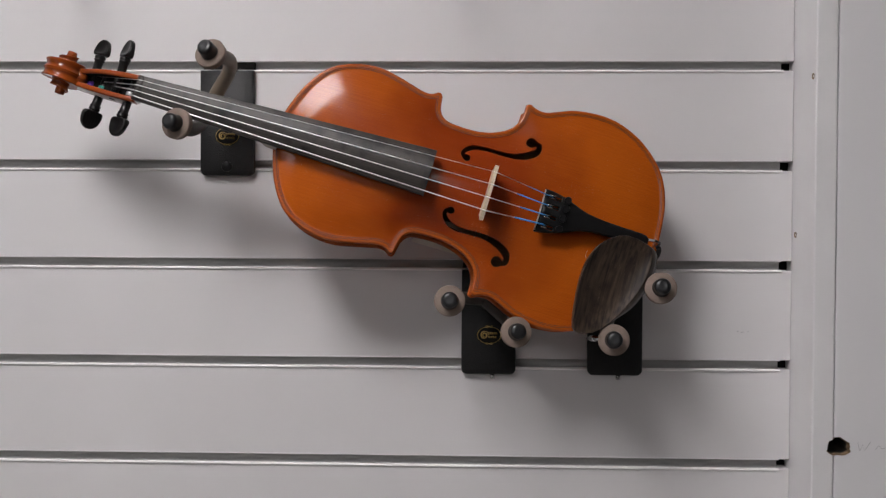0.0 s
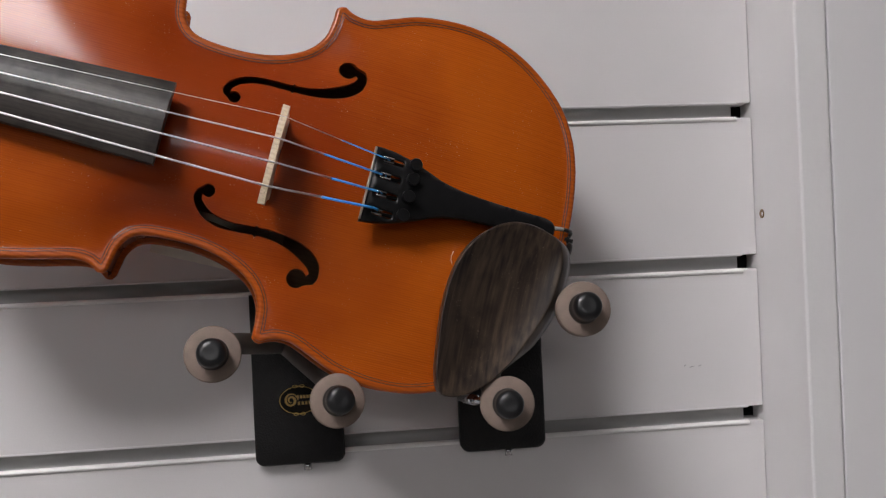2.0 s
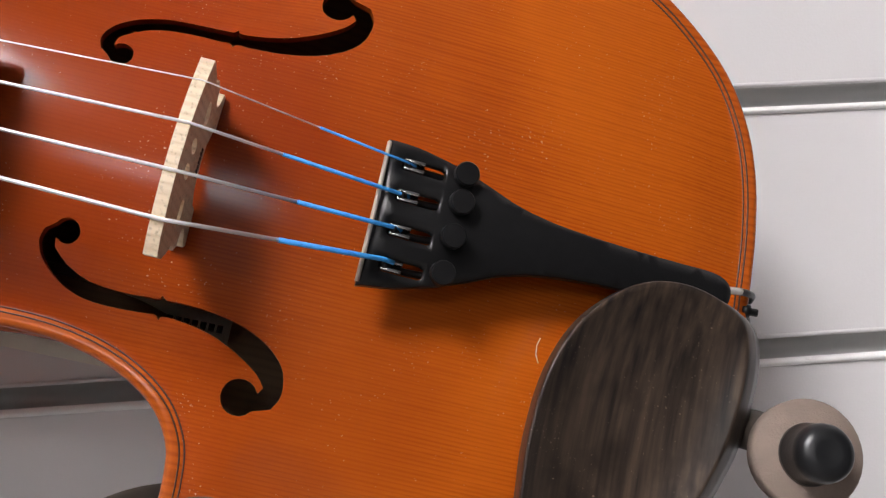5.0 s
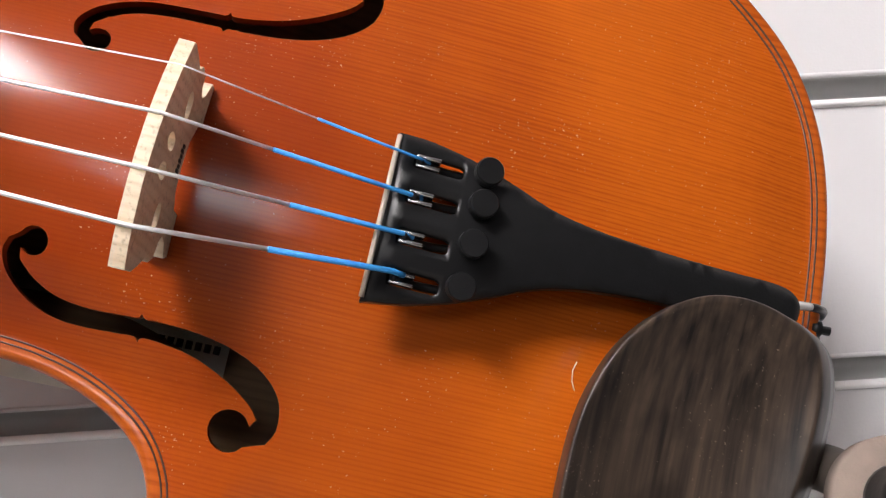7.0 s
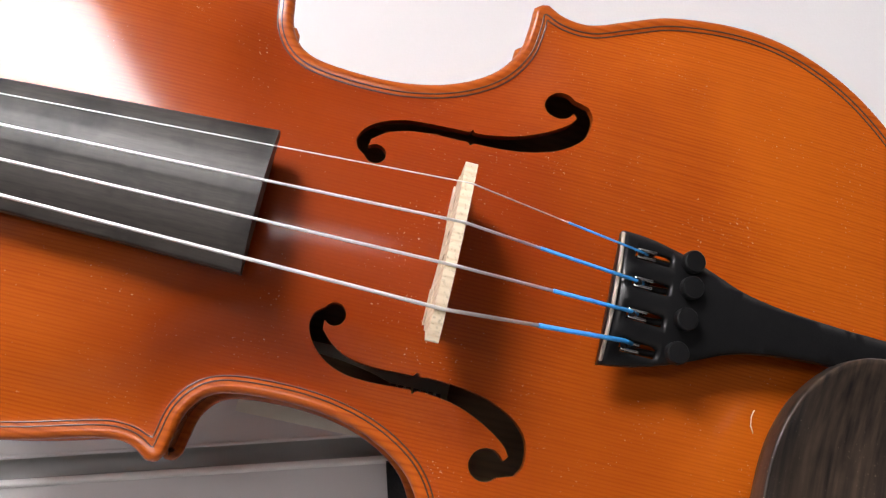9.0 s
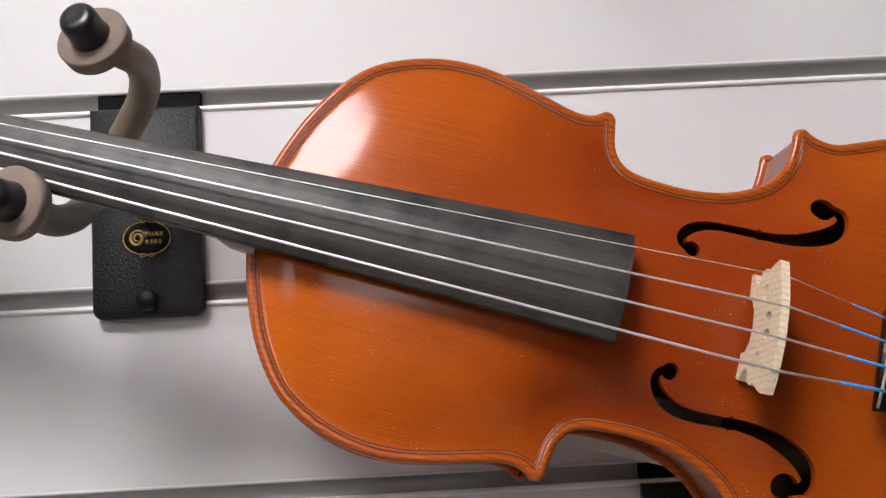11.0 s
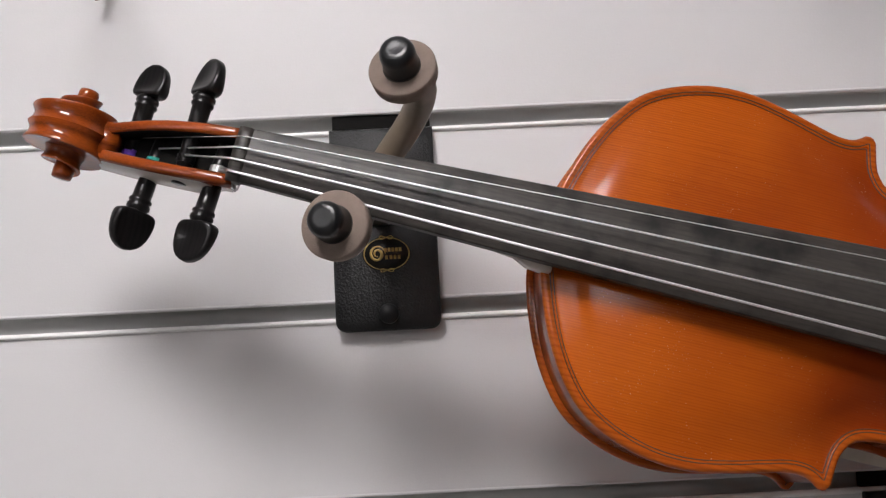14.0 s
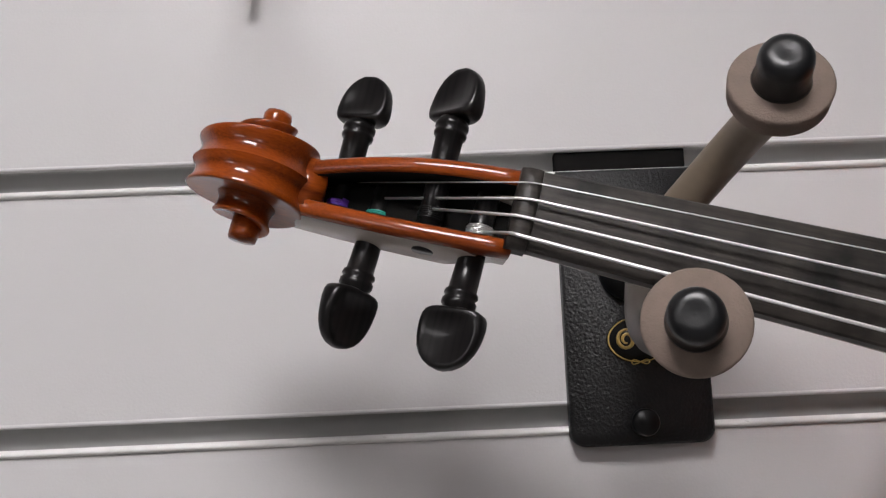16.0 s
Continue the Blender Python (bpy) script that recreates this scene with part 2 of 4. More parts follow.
def tube(points, radius, n=10, bm=None, cap=True):
    """A round bar along the points; radius may be one number or one for each point."""
    pts = [Vector(p) for p in points]
    rad = radius if isinstance(radius, (list, tuple)) else [radius] * len(pts)
    rings, side = [], None
    for i, p in enumerate(pts):
        d = (pts[min(i + 1, len(pts) - 1)] - pts[max(i - 1, 0)]).normalized()
        if side is None:
            side = d.orthogonal().normalized()
        side = (side - d * side.dot(d)).normalized()
        up = d.cross(side)
        rings.append([p + (side * math.cos(a) + up * math.sin(a)) * rad[i] for a in (2 * math.pi * k / n for k in range(n))])
    return loft(rings, cap=(cap, cap), bm=bm)


def lathe(profile, base, axis, n=24, bm=None):
    """Turns (distance along axis, radius) pairs round the axis from base."""
    axis = Vector(axis).normalized()
    base = Vector(base)
    s = axis.orthogonal().normalized()
    t = axis.cross(s)
    rings = [[base + axis * h + (s * math.cos(a) + t * math.sin(a)) * max(r, 1e-5) for a in (2 * math.pi * k / n for k in range(n))] for h, r in profile]
    return loft(rings, bm=bm)


def spline(points, steps):
    """Catmull-Rom curve through the points."""
    p = [Vector(q) for q in points]
    p = [2 * p[0] - p[1]] + p + [2 * p[-1] - p[-2]]
    out = []
    for i in range(1, len(p) - 2):
        for k in range(steps):
            t = k / steps
            out.append(0.5 * ((2 * p[i]) + (p[i + 1] - p[i - 1]) * t + (2 * p[i - 1] - 5 * p[i] + 4 * p[i + 1] - p[i + 2]) * t * t + (3 * p[i] - p[i - 1] - 3 * p[i + 1] + p[i + 2]) * t ** 3))
    out.append(p[-2])
    return out


def thing(name, m, label, category, group=""):
    ob = new(name)
    ob.empty_display_size = 0.02
    ob.matrix_world = m
    return tagged(ob, label, category, group)


def structure(ob, label, category):
    return tagged(ob, label, category, kind="structure")


# ---- the unseen room round the wall, toned to steer bounce and reflections ----
structure(part("floor", bevel_box(-2.6, 2.6, -4.6, 0.3, -0.1, 0, 0), M_FLOOR), "pale grey vinyl shop floor", "floor")
structure(part("ceiling", bevel_box(-2.6, 2.6, -4.6, 0.3, CEILING, CEILING + 0.1, 0), M_CEIL), "white tiled shop ceiling", "ceiling")
structure(part("wall_back", bevel_box(-2.6, 2.6, -4.7, -4.6, 0, CEILING, 0), M_ROOM), "unseen room wall, added in dark grey to limit bounce light", "wall")
structure(part("wall_west", bevel_box(-2.7, -2.6, -4.6, 0.3, 0, CEILING, 0), M_ROOM), "unseen room wall, added in dark grey to limit bounce light", "wall")
structure(part("wall_east", bevel_box(2.6, 2.7, -4.6, 0.3, 0, CEILING, 0), M_ROOM), "unseen room wall, added in dark grey to limit bounce light", "wall")


def ceiling_lamp(x, y, sx, sy, material):
    lamp = thing("ceiling_light", pose(x, y, CEILING), "recessed white ceiling light panel", "ceiling light", "ceiling lights")
    bm = bevel_box(-sx / 2 - 0.03, sx / 2 + 0.03, -sy / 2 - 0.03, sy / 2 + 0.03, -0.012, -0.001, 0.002)
    part("frame", bm, M_TRIM, lamp)
    part("diffuser", bevel_box(-sx / 2, sx / 2, -sy / 2, sy / 2, -0.018, -0.0125, 0.001), material, lamp)


for lx, ly, sx, sy in LAMPS:
    ceiling_lamp(lx, ly, sx, sy, M_LAMP if ly > -2 else M_FAR_LAMP)

# slatted wall: slats 0.1 m apart, a dark board behind, a pale insert in each groove
PITCH, GAP, EDGE_X = 0.100, 0.0096, 0.4030
LOW, HIGH = 0.06, 2.44
slat_wall = structure(part("wall_slatted", bevel_box(-2.6, EDGE_X + 0.01, 0.0185, 0.3, 0, CEILING, 0), M_DARK), "white slatted display wall with horizontal grooves", "wall")
slat_bm = bevel_box(-2.595, EDGE_X - 0.0005, 0.0, 0.018, 0, PITCH - GAP, 0.0007, 2)
first = part("slat", slat_bm, M_SLAT, slat_wall, smooth=False)
groove_end = EDGE_X - 0.011


def insert_profile():
    """Channel lining: a lip under the upper slat, the back of the channel and a lip on the lower slat."""
    g = GAP
    prof = [(-0.0004, g + 0.0009), (-0.0009, g + 0.0004), (-0.0006, g - 0.0006), (0.001, g - 0.0009), (0.0075, g - 0.0007), (0.0078, 0.0006), (0.001, 0.0008), (-0.0008, 0.0006), (-0.0019, -0.0005), (-0.0018, -0.0014), (-0.0003, -0.0022)]
    return prof


def insert_mesh(faces):
    bm = bmesh.new()
    prof = insert_profile()
    for i in faces:
        (y0, z0), (y1, z1) = prof[i], prof[i + 1]
        vs = [bm.verts.new(p) for p in ((-2.59, y0, z0), (groove_end, y0, z0), (groove_end, y1, z1), (-2.59, y1, z1))]
        bm.faces.new(vs)
    bmesh.ops.remove_doubles(bm, verts=bm.verts[:], dist=1e-6)
    return bm


lip_hi = part("insert_lip", insert_mesh((0, 1, 2)), M_SLAT, slat_wall)
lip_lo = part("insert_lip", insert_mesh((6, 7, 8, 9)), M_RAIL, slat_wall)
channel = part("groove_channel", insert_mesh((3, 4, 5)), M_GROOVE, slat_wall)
first.location.z = lip_hi.location.z = 0
z = 1.46 - 14 * PITCH
k = 0
while z + PITCH < HIGH:
    if k == 0:
        first.location.z = z
        for o in (lip_hi, lip_lo, channel):
            o.location.z = z - GAP
    else:
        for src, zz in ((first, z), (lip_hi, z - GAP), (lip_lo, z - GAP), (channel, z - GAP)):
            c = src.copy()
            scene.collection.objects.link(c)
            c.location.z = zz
    z += PITCH
    k += 1

# boxed-in end of the slatted wall and the plain panel beside it
RETURN = 0.0615
trim = structure(part("trim_post", bevel_box(EDGE_X, EDGE_X + 0.0205, -RETURN, 0.018, 0, CEILING, 0.0016, 3), M_TRIM, smooth=False), "white painted corner post beside the slatted wall", "trim")


def nail(x, y, zc, axis):
    bm = lathe([(-0.001, 0.0), (-0.001, 0.0028), (0.0004, 0.0030), (0.0002, 0.0016), (-0.0016, 0.0)], (x, y, zc), axis, 12)
    return part("nail_hole", bm, M_RAW, trim)


nail(EDGE_X - 0.0002, -0.0095, 1.4863, (-1, 0, 0))
nail(EDGE_X - 0.0002, -0.054, 1.6362, (-1, 0, 0))


HOLE = (0.4285, 1.2870)
rng = random.Random(4)
ragged = []
for i in range(26):
    a = 2 * math.pi * i / 26
    r = 0.0098 + rng.uniform(-0.0012, 0.0014)
    ragged.append((HOLE[0] + 1.2 * r * math.cos(a), HOLE[1] + 0.85 * r * math.sin(a)))
panel_y = -RETURN + 0.0015
panel = structure(part("wall_panel", bevel_box(EDGE_X + 0.0213, 2.6, panel_y, 0.3, 0, CEILING, 0.0012, 2), M_PANEL, smooth=False), "plain white painted wall panel with a ragged hole", "wall")


def cut(ob, cutter):
    mod = ob.modifiers.new("hole", "BOOLEAN")
    mod.object, mod.operation, mod.solver = cutter, "DIFFERENCE", "EXACT"
    bpy.context.view_layer.update()
    done = bpy.data.meshes.new_from_object(ob.evaluated_get(bpy.context.evaluated_depsgraph_get()))
    ob.modifiers.clear()
    ob.data = done


cutter = part("cutter", loft([[(x, y, zz) for x, zz in ragged] for y in (-0.2, -0.02)]), M_RAW)
cut(trim, cutter)
cut(panel, cutter)
bpy.data.objects.remove(cutter)
small = [(HOLE[0] + (x - HOLE[0]) * 0.985, HOLE[1] + (zz - HOLE[1]) * 0.985) for x, zz in ragged]
smaller = [(HOLE[0] + (x - HOLE[0]) * 0.86, HOLE[1] + (zz - HOLE[1]) * 0.86) for x, zz in ragged]
part("hole_lining", loft([[(x, -RETURN + 0.0008, zz) for x, zz in small], [(x, -RETURN + 0.006, zz) for x, zz in smaller], [(x, -RETURN + 0.010, zz) for x, zz in small]], cap=(False, False)), M_RAW, panel, "torn board round the hole")
# near-black sleeve added so the white-cut pocket reads as deep shade
part("hole_shade_sleeve", loft([[(x, -RETURN + 0.010, zz) for x, zz in small], [(x, -0.021, zz) for x, zz in small]], cap=(False, True)), M_HOLE_SHADE, panel, "dark sleeve added in the hole as its deep shade")


def scribble(points, r=0.00022):
    return tube([(x, panel_y - 0.0001, zz) for x, zz in points], r, 5)


part("pencil_mark", scribble([(0.4465, 1.2910), (0.4485, 1.2830), (0.4510, 1.2890), (0.4530, 1.2835), (0.4585, 1.2920)]), M_PENCIL, panel, "faint pencil scrawl")
part("pencil_mark", scribble([(0.4630, 1.2845), (0.4660, 1.2885), (0.4690, 1.2855), (0.4730, 1.2865)]), M_PENCIL, panel)
part("pencil_mark", scribble([(0.4715, 1.607), (0.4725, 1.6100), (0.4722, 1.6085)], 0.0005), M_PENCIL, panel)


for bx, bz in ((-0.263, 1.5500), (-0.124, 1.5500), (-0.112, 1.6500), (-0.02, 1.6498), (0.31, 1.4500)):
    bm = lathe([(0, 0.0009), (0.0009, 0.0008), (0.0013, 0.0)], (0, 0, 0), (0, -1, 0.2), 8)
    burr = part("insert_burr", bm, M_RAIL, slat_wall)
    burr.location, burr.scale = (bx, -0.0006, bz), (2.0, 1, 1)
for sx, sz, ln in ((0.353, 1.388, 0.003), (0.359, 1.3885, 0.002), (0.349, 1.389, 0.0015)):
    part("scuff", tube([(sx, -0.0001, sz), (sx + ln, -0.0001, sz + 0.0006)], 0.0003, 5), M_PENCIL, slat_wall, "small grey scuff")


# small steel hooks that hang from the groove above
def slot_hook(x):
    hook = thing("slot_hook", pose(x, 0, 1.7504), "small bent steel hook hanging from a wall groove", "hook", "hooks in the upper groove")
    bm = bevel_box(-0.0035, 0.0035, -0.0085, -0.0015, -0.016, 0.006, 0.001)
    part("plate", bm, M_CHROME, hook)
    part("pin", tube([(0, -0.005, -0.014), (0, -0.007, -0.021), (-0.002, -0.012, -0.024)], 0.0018, 8), M_RAW, hook)
    part("arm", tube([(0, 0.004, 0.012), (0, -0.06, 0.016), (0, -0.14, 0.024)], 0.004, 10), M_CHROME, hook)


slot_hook(-0.311)
slot_hook(0.051)


# ---- wall hangers ----
def rounded_plate(w2, z0, z1, r, y0, y1, bev=0.0012):
    loop = [(w2, z1)]
    loop += [(-w2, z1)]
    loop += [(-w2 + r - r * math.cos(math.radians(a)), z0 + r - r * math.sin(math.radians(a))) for a in range(0, 91, 15)]
    loop += [(w2 - r + r * math.sin(math.radians(a)), z0 + r - r * math.cos(math.radians(a))) for a in range(0, 91, 15)]
    c = (0, (z0 + z1) / 2)
    ins = [(x * (1 - bev / w2), c[1] + (zz - c[1]) * (1 - bev / (z1 - c[1]))) for x, zz in loop]
    return loft([[(x, y1, zz) for x, zz in loop], [(x, y0 + bev, zz) for x, zz in loop], [(x, y0, zz) for x, zz in ins]])


def badge(parent, x, zc, y):
    """Oval print with a ring, a large initial-like curl and two rows of bars."""
    out = part("badge", lathe([(0, 0.0125), (0.0003, 0.0125), (0.0004, 0.0)], (0, 0, 0), (0, -1, 0), 40), M_PLASTIC, parent, "black oval badge printed in gold")
    out.location = (x, y, zc)
    out.scale = (1, 1, 0.72)
    ring = [(0.0117 * math.cos(2 * math.pi * i / 48), -0.00045, 0.0117 * math.sin(2 * math.pi * i / 48)) for i in range(49)]
    part("badge_ring", tube(ring, 0.00032, 6), M_GOLD, out)
    curl = [(-0.0048 + (0.0042 - 0.00012 * i) * math.cos(0.42 * i), -0.0005, (0.0062 - 0.00017 * i) * math.sin(0.42 * i)) for i in range(28)]
    bm = tube(curl, [0.0003 + 0.0006 * math.sin(math.pi * i / 27) for i in range(28)], 6)
    part("badge_mark", bm, M_GOLD, out)
    for rowz, xs in ((0.0028, (-0.0005, 0.0014, 0.0033, 0.0052, 0.0071)), (-0.0026, (-0.0001, 0.0022, 0.0043, 0.0064))):
        for bx in xs:
            part("badge_bar", bevel_box(bx - 0.0007, bx + 0.0007, -0.0008, -0.0003, rowz - 0.0014, rowz + 0.0014, 0), M_GOLD, out)
    for s in (1, -1):
        sw = [(0.0034 * math.cos(a) * (1 if a < 3.3 else 1), -0.0004, s * (0.0118 + 0.0012 * math.sin(2 * a))) for a in np.linspace(0, 2 * math.pi, 20)]
        part("badge_swirl", tube(sw, 0.00028, 6), M_GOLD, out)


def pad(parent, at, way, cap_len=0.0135):
    """A round foam flange on the arm's end with a black rubber cap."""
    d = Vector(way).normalized()
    p = part("pad", lathe([(-0.0035, 0.0), (-0.0035, 0.0125), (-0.003, 0.0136), (0.0025, 0.0139), (0.0034, 0.0132), (0.0036, 0.0075), (0.0036, 0)], at, d, 36), M_FOAM, parent, "brown-grey foam flange")
    part("cap", lathe([(0.0034, 0.0079), (0.0046, 0.0077), (0.0062, 0.0071), (0.0110, 0.0073), (cap_len - 0.0004, 0.0071), (cap_len + 0.0010, 0.0064), (cap_len + 0.0019, 0.0050), (cap_len + 0.0021, 0.0030), (cap_len + 0.0017, 0.0012), (cap_len + 0.0018, 0)], at, d, 28), M_RUBBER, p, "black rubber end cap")


def hanger(x, top, bottom, fork, ends, label, with_badge, knob):
    """A black plate hooked into a groove, with a forked padded yoke."""
    h = thing("wall_hanger", pose(x, 0, bottom), label, "wall hanger", "wall hangers")
    plate = part("plate", rounded_plate(0.0272, 0, top - bottom - GAP - 0.001, 0.0055, -0.0085, -0.0012), M_GRAIN, h)
    part("top_tab", bevel_box(-0.0262, 0.0262, 0.0012, 0.007, top - bottom - GAP - 0.003, top - bottom - 0.0008, 0.0006), M_DARK, h)
    if with_badge:
        badge(plate, 0.0005, 0.0395, -0.0086)
    if knob:
        part("knob", lathe([(0, 0.0052), (0.004, 0.0052), (0.005, 0.0045), (0.0054, 0)], (0.0005, -0.008, 0.0085), (0, -1, 0), 20), M_PLASTIC, h, "black screw knob")
    else:
        part("screw_tip", tube([(0.004, -0.002, 0), (0.004, -0.0025, -0.005)], 0.0024, 8), M_CHROME, h)
    f = Vector(fork) - Vector((x, 0, bottom))
    boss = Vector((f.x * 0.3, -0.008, f.z))
    part("boss", lathe([(0, 0.0125), (0.004, 0.012), (0.007, 0.0085), (0.012, 0.0075)], boss, f - boss, 24), M_PLASTIC, h)
    part("stem", tube([boss, boss.lerp(f, 0.5), f], 0.0058, 14), M_SLEEVE, h)
    for e, way in ends:
        e = Vector(e) - Vector((x, 0, bottom))
        out = (e - f)
        side = Vector((out.x, 0, out.z))
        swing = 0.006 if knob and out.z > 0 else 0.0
        pts = spline([f + Vector((0, 0.008, 0)), f + side * 0.25 + Vector((0, out.y * 0.05, 0)), f + side * 0.8 + Vector((swing * 0.8, out.y * 0.25, 0)), f + side * 1.03 + Vector((swing, out.y * 0.52, 0)), f + side * 1.02 + Vector((swing * 0.7, out.y * 0.8, 0)), e + Vector((0, 0.002, 0))], 8)
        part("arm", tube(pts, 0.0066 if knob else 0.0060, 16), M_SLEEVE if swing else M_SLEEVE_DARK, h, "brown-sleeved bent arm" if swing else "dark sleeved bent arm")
        pad(h, e, way)
    return h


hanger(-0.1660, 1.66, 1.5435, (-0.170, -0.050, 1.610), (((-0.1494, -0.1278, 1.6436), (-0.16, -0.92, 0.34)), ((-0.1780, -0.1325, 1.5817), (-0.26, -0.95, 0.10))), "black grained plate hanger with yoke holding the violin's neck", True, True)
hanger(0.0992, 1.46, 1.3445, (0.094, -0.044, 1.422), (((0.0625, -0.1237, 1.4265), (0.04, -1, 0.16)), ((0.1218, -0.1125, 1.3982), (0.14, -1, 0.18))), "black plate hanger whose padded yoke carries the violin's lower bout", True, False)
hanger(0.2258, 1.46, 1.3445, (0.218, -0.044, 1.420), (((0.2075, -0.1225, 1.3930), (-0.06, -1, 0.12)), ((0.2464, -0.1325, 1.4396), (-0.04, -1, 0.20))), "black plate hanger whose padded yoke carries the violin's tail end", False, False)

# ---- violin ----
U, V = Vector((0.9547, 0.0621, -0.2912)).normalized(), Vector((0.2804, 0.1409, 0.9495))
V = (V - U * U.dot(V)).normalized()
W = U.cross(V)
ORIGIN = Vector((-0.0950, -0.1123, 1.5785))
VIOLIN = Matrix(((U.x, V.x, W.x, ORIGIN.x), (U.y, V.y, W.y, ORIGIN.y), (U.z, V.z, W.z, ORIGIN.z), (0, 0, 0, 1)))
violin = thing("violin", VIOLIN, "varnished orange-brown violin with black fittings resting in wall hangers", "violin")
MM = 0.001
# the body leans a little off the fingerboard's line; the head turns slightly to the bass side
BODY = pose(0.170, 0.0018, 0.0005, 0, -0.6, 0) @ pose(-0.1705, 0, 0)
HEAD = pose(-0.125, -0.0006, 0, 0, 0, 1.0) @ pose(0.125, 0, 0)

# half outline of the body: neck end, upper corner, waist, lower corner, tail
UPPER = [(4.5, 0), (5.5, 12), (8.5, 25), (14.5, 42), (22.5, 57), (33, 69.5), (47, 77.5), (63, 82), (79, 82.5), (95, 79.5), (108, 76), (118, 73.6), (125, 74), (130.5, 77.6)]
WAIST = [(134.6, 76.2), (135.4, 70), (137.5, 61), (144, 54.6), (158, 52.6), (175, 53.2), (190, 57), (202, 64), (208.5, 73), (210.2, 82), (210.4, 90)]
LOWER = [(214.2, 92.8), (221, 89.5), (230, 89.2), (241, 93.6), (254, 98.8), (270, 101.6), (285, 102), (300, 99.4), (316, 93), (330, 83.8), (343, 71.5), (352, 57), (357.5, 41), (360.4, 22), (361.4, 0)]


UPPER = [(131 - (131 - a) * 1.032, b) for a, b in UPPER]
LOWER = [(a + 1.3 * (a - 214) / 147, b) for a, b in LOWER]


def half_outline(step):
    pts = []
    for seg in (UPPER, WAIST, LOWER):
        pts += [(p.x, p.y) for p in spline([(a, b, 0) for a, b in seg], step)]
    return pts


HALF = half_outline(6)
OUT = np.array(HALF + [(a, -b) for a, b in HALF[-2:0:-1]])


def resample(loop, step):
    seg = np.linalg.norm(np.roll(loop, -1, 0) - loop, axis=1)
    s = np.concatenate([[0], np.cumsum(seg)])
    n = int(s[-1] / step)
    q = np.linspace(0, s[-1], n, endpoint=False)
    closed = np.vstack([loop, loop[:1]])
    return np.stack([np.interp(q, s, closed[:, 0]), np.interp(q, s, closed[:, 1])], 1)


OUT = resample(OUT, 1.6)
DENSE = resample(OUT, 0.7)


def dist_out(p):
    p = np.atleast_2d(p)
    out = np.empty(len(p))
    for i in range(0, len(p), 2000):
        q = p[i:i + 2000]
        out[i:i + 2000] = np.sqrt(((q[:, None] - DENSE[None]) ** 2).sum(2).min(1))
    return out


def inset(loop, d):
    """The loop shifted inwards by d, without the loops that sharp corners would give."""
    t = np.roll(loop, -1, 0) - np.roll(loop, 1, 0)
    t /= np.linalg.norm(t, axis=1)[:, None]
    area = 0.5 * np.sum(loop[:, 0] * np.roll(loop[:, 1], -1) - np.roll(loop[:, 0], -1) * loop[:, 1])
    nrm = np.stack([-t[:, 1], t[:, 0]], 1) * (1 if area > 0 else -1)
    q = loop + nrm * d
    return q[dist_out(q) > d - 0.12]


def inside(p, loop):
    x, y = p[:, 0], p[:, 1]
    r = np.zeros(len(p), bool)
    a, b = loop, np.roll(loop, -1, 0)
    for (x0, y0), (x1, y1) in zip(a, b):
        c = ((y0 > y) != (y1 > y))
        if y0 != y1:
            r ^= c & (x < (x1 - x0) * (y - y0) / (y1 - y0) + x0)
    return r


# a soap film over the outline gives the shape of the arching
GX, GY = np.arange(-4, 372, 2.0), np.arange(-106, 107, 2.0)
XX, YY = np.meshgrid(GX, GY, indexing="ij")
MASK = inside(np.stack([XX.ravel(), YY.ravel()], 1), OUT).reshape(XX.shape)
film = np.zeros_like(XX)
for _ in range(2200):
    film[1:-1, 1:-1] = 0.25 * (film[2:, 1:-1] + film[:-2, 1:-1] + film[1:-1, 2:] + film[1:-1, :-2] + 1.0)
    film[~MASK] = 0
mid = film[:, len(GY) // 2]
RATIO = film / np.maximum(mid[:, None], 1e-3)
RATIO = np.clip(RATIO, 0, 1.15)


def arching(p, height, d=None):
    """Height over the edge in mm at points (u, v)."""
    p = np.atleast_2d(np.asarray(p, float))
    d = dist_out(p) if d is None else d
    fx, fy = np.clip((p[:, 0] + 4) / 2, 0, len(GX) - 2), np.clip((p[:, 1] + 106) / 2, 0, len(GY) - 2)
    i, j = fx.astype(int), fy.astype(int)
    a, b = fx - i, fy - j
    r = (RATIO[i, j] * (1 - a) + RATIO[i + 1, j] * a) * (1 - b) + (RATIO[i, j + 1] * (1 - a) + RATIO[i + 1, j + 1] * a) * b
    s = np.clip((p[:, 0] - 0.5) / 362, 0, 1)
    ridge = height * np.clip(np.sin(math.pi * s), 0, 1) ** 0.72 * (1 - 0.06 * np.cos(2 * math.pi * s))
    k = np.clip((d - 3.5) / 24, 0, 1)
    k = k * k * (3 - 2 * k)
    h = ridge * r ** 1.35 * (0.35 * k + 0.65 * np.clip((d - 4) / 14, 0, 1) ** 0.9 * k ** 0.3)
    scoop = -0.6 * np.exp(-((d - 6.0) / 2.4) ** 2)
    return h + scoop - 1.3 * np.clip(1 - d / 1.6, 0, 1) ** 2


def eye(c, r, a0, a1, n):
    return [(c[0] + r * math.cos(math.radians(a)), c[1] + r * math.sin(math.radians(a))) for a in np.linspace(a0, a1, n)]


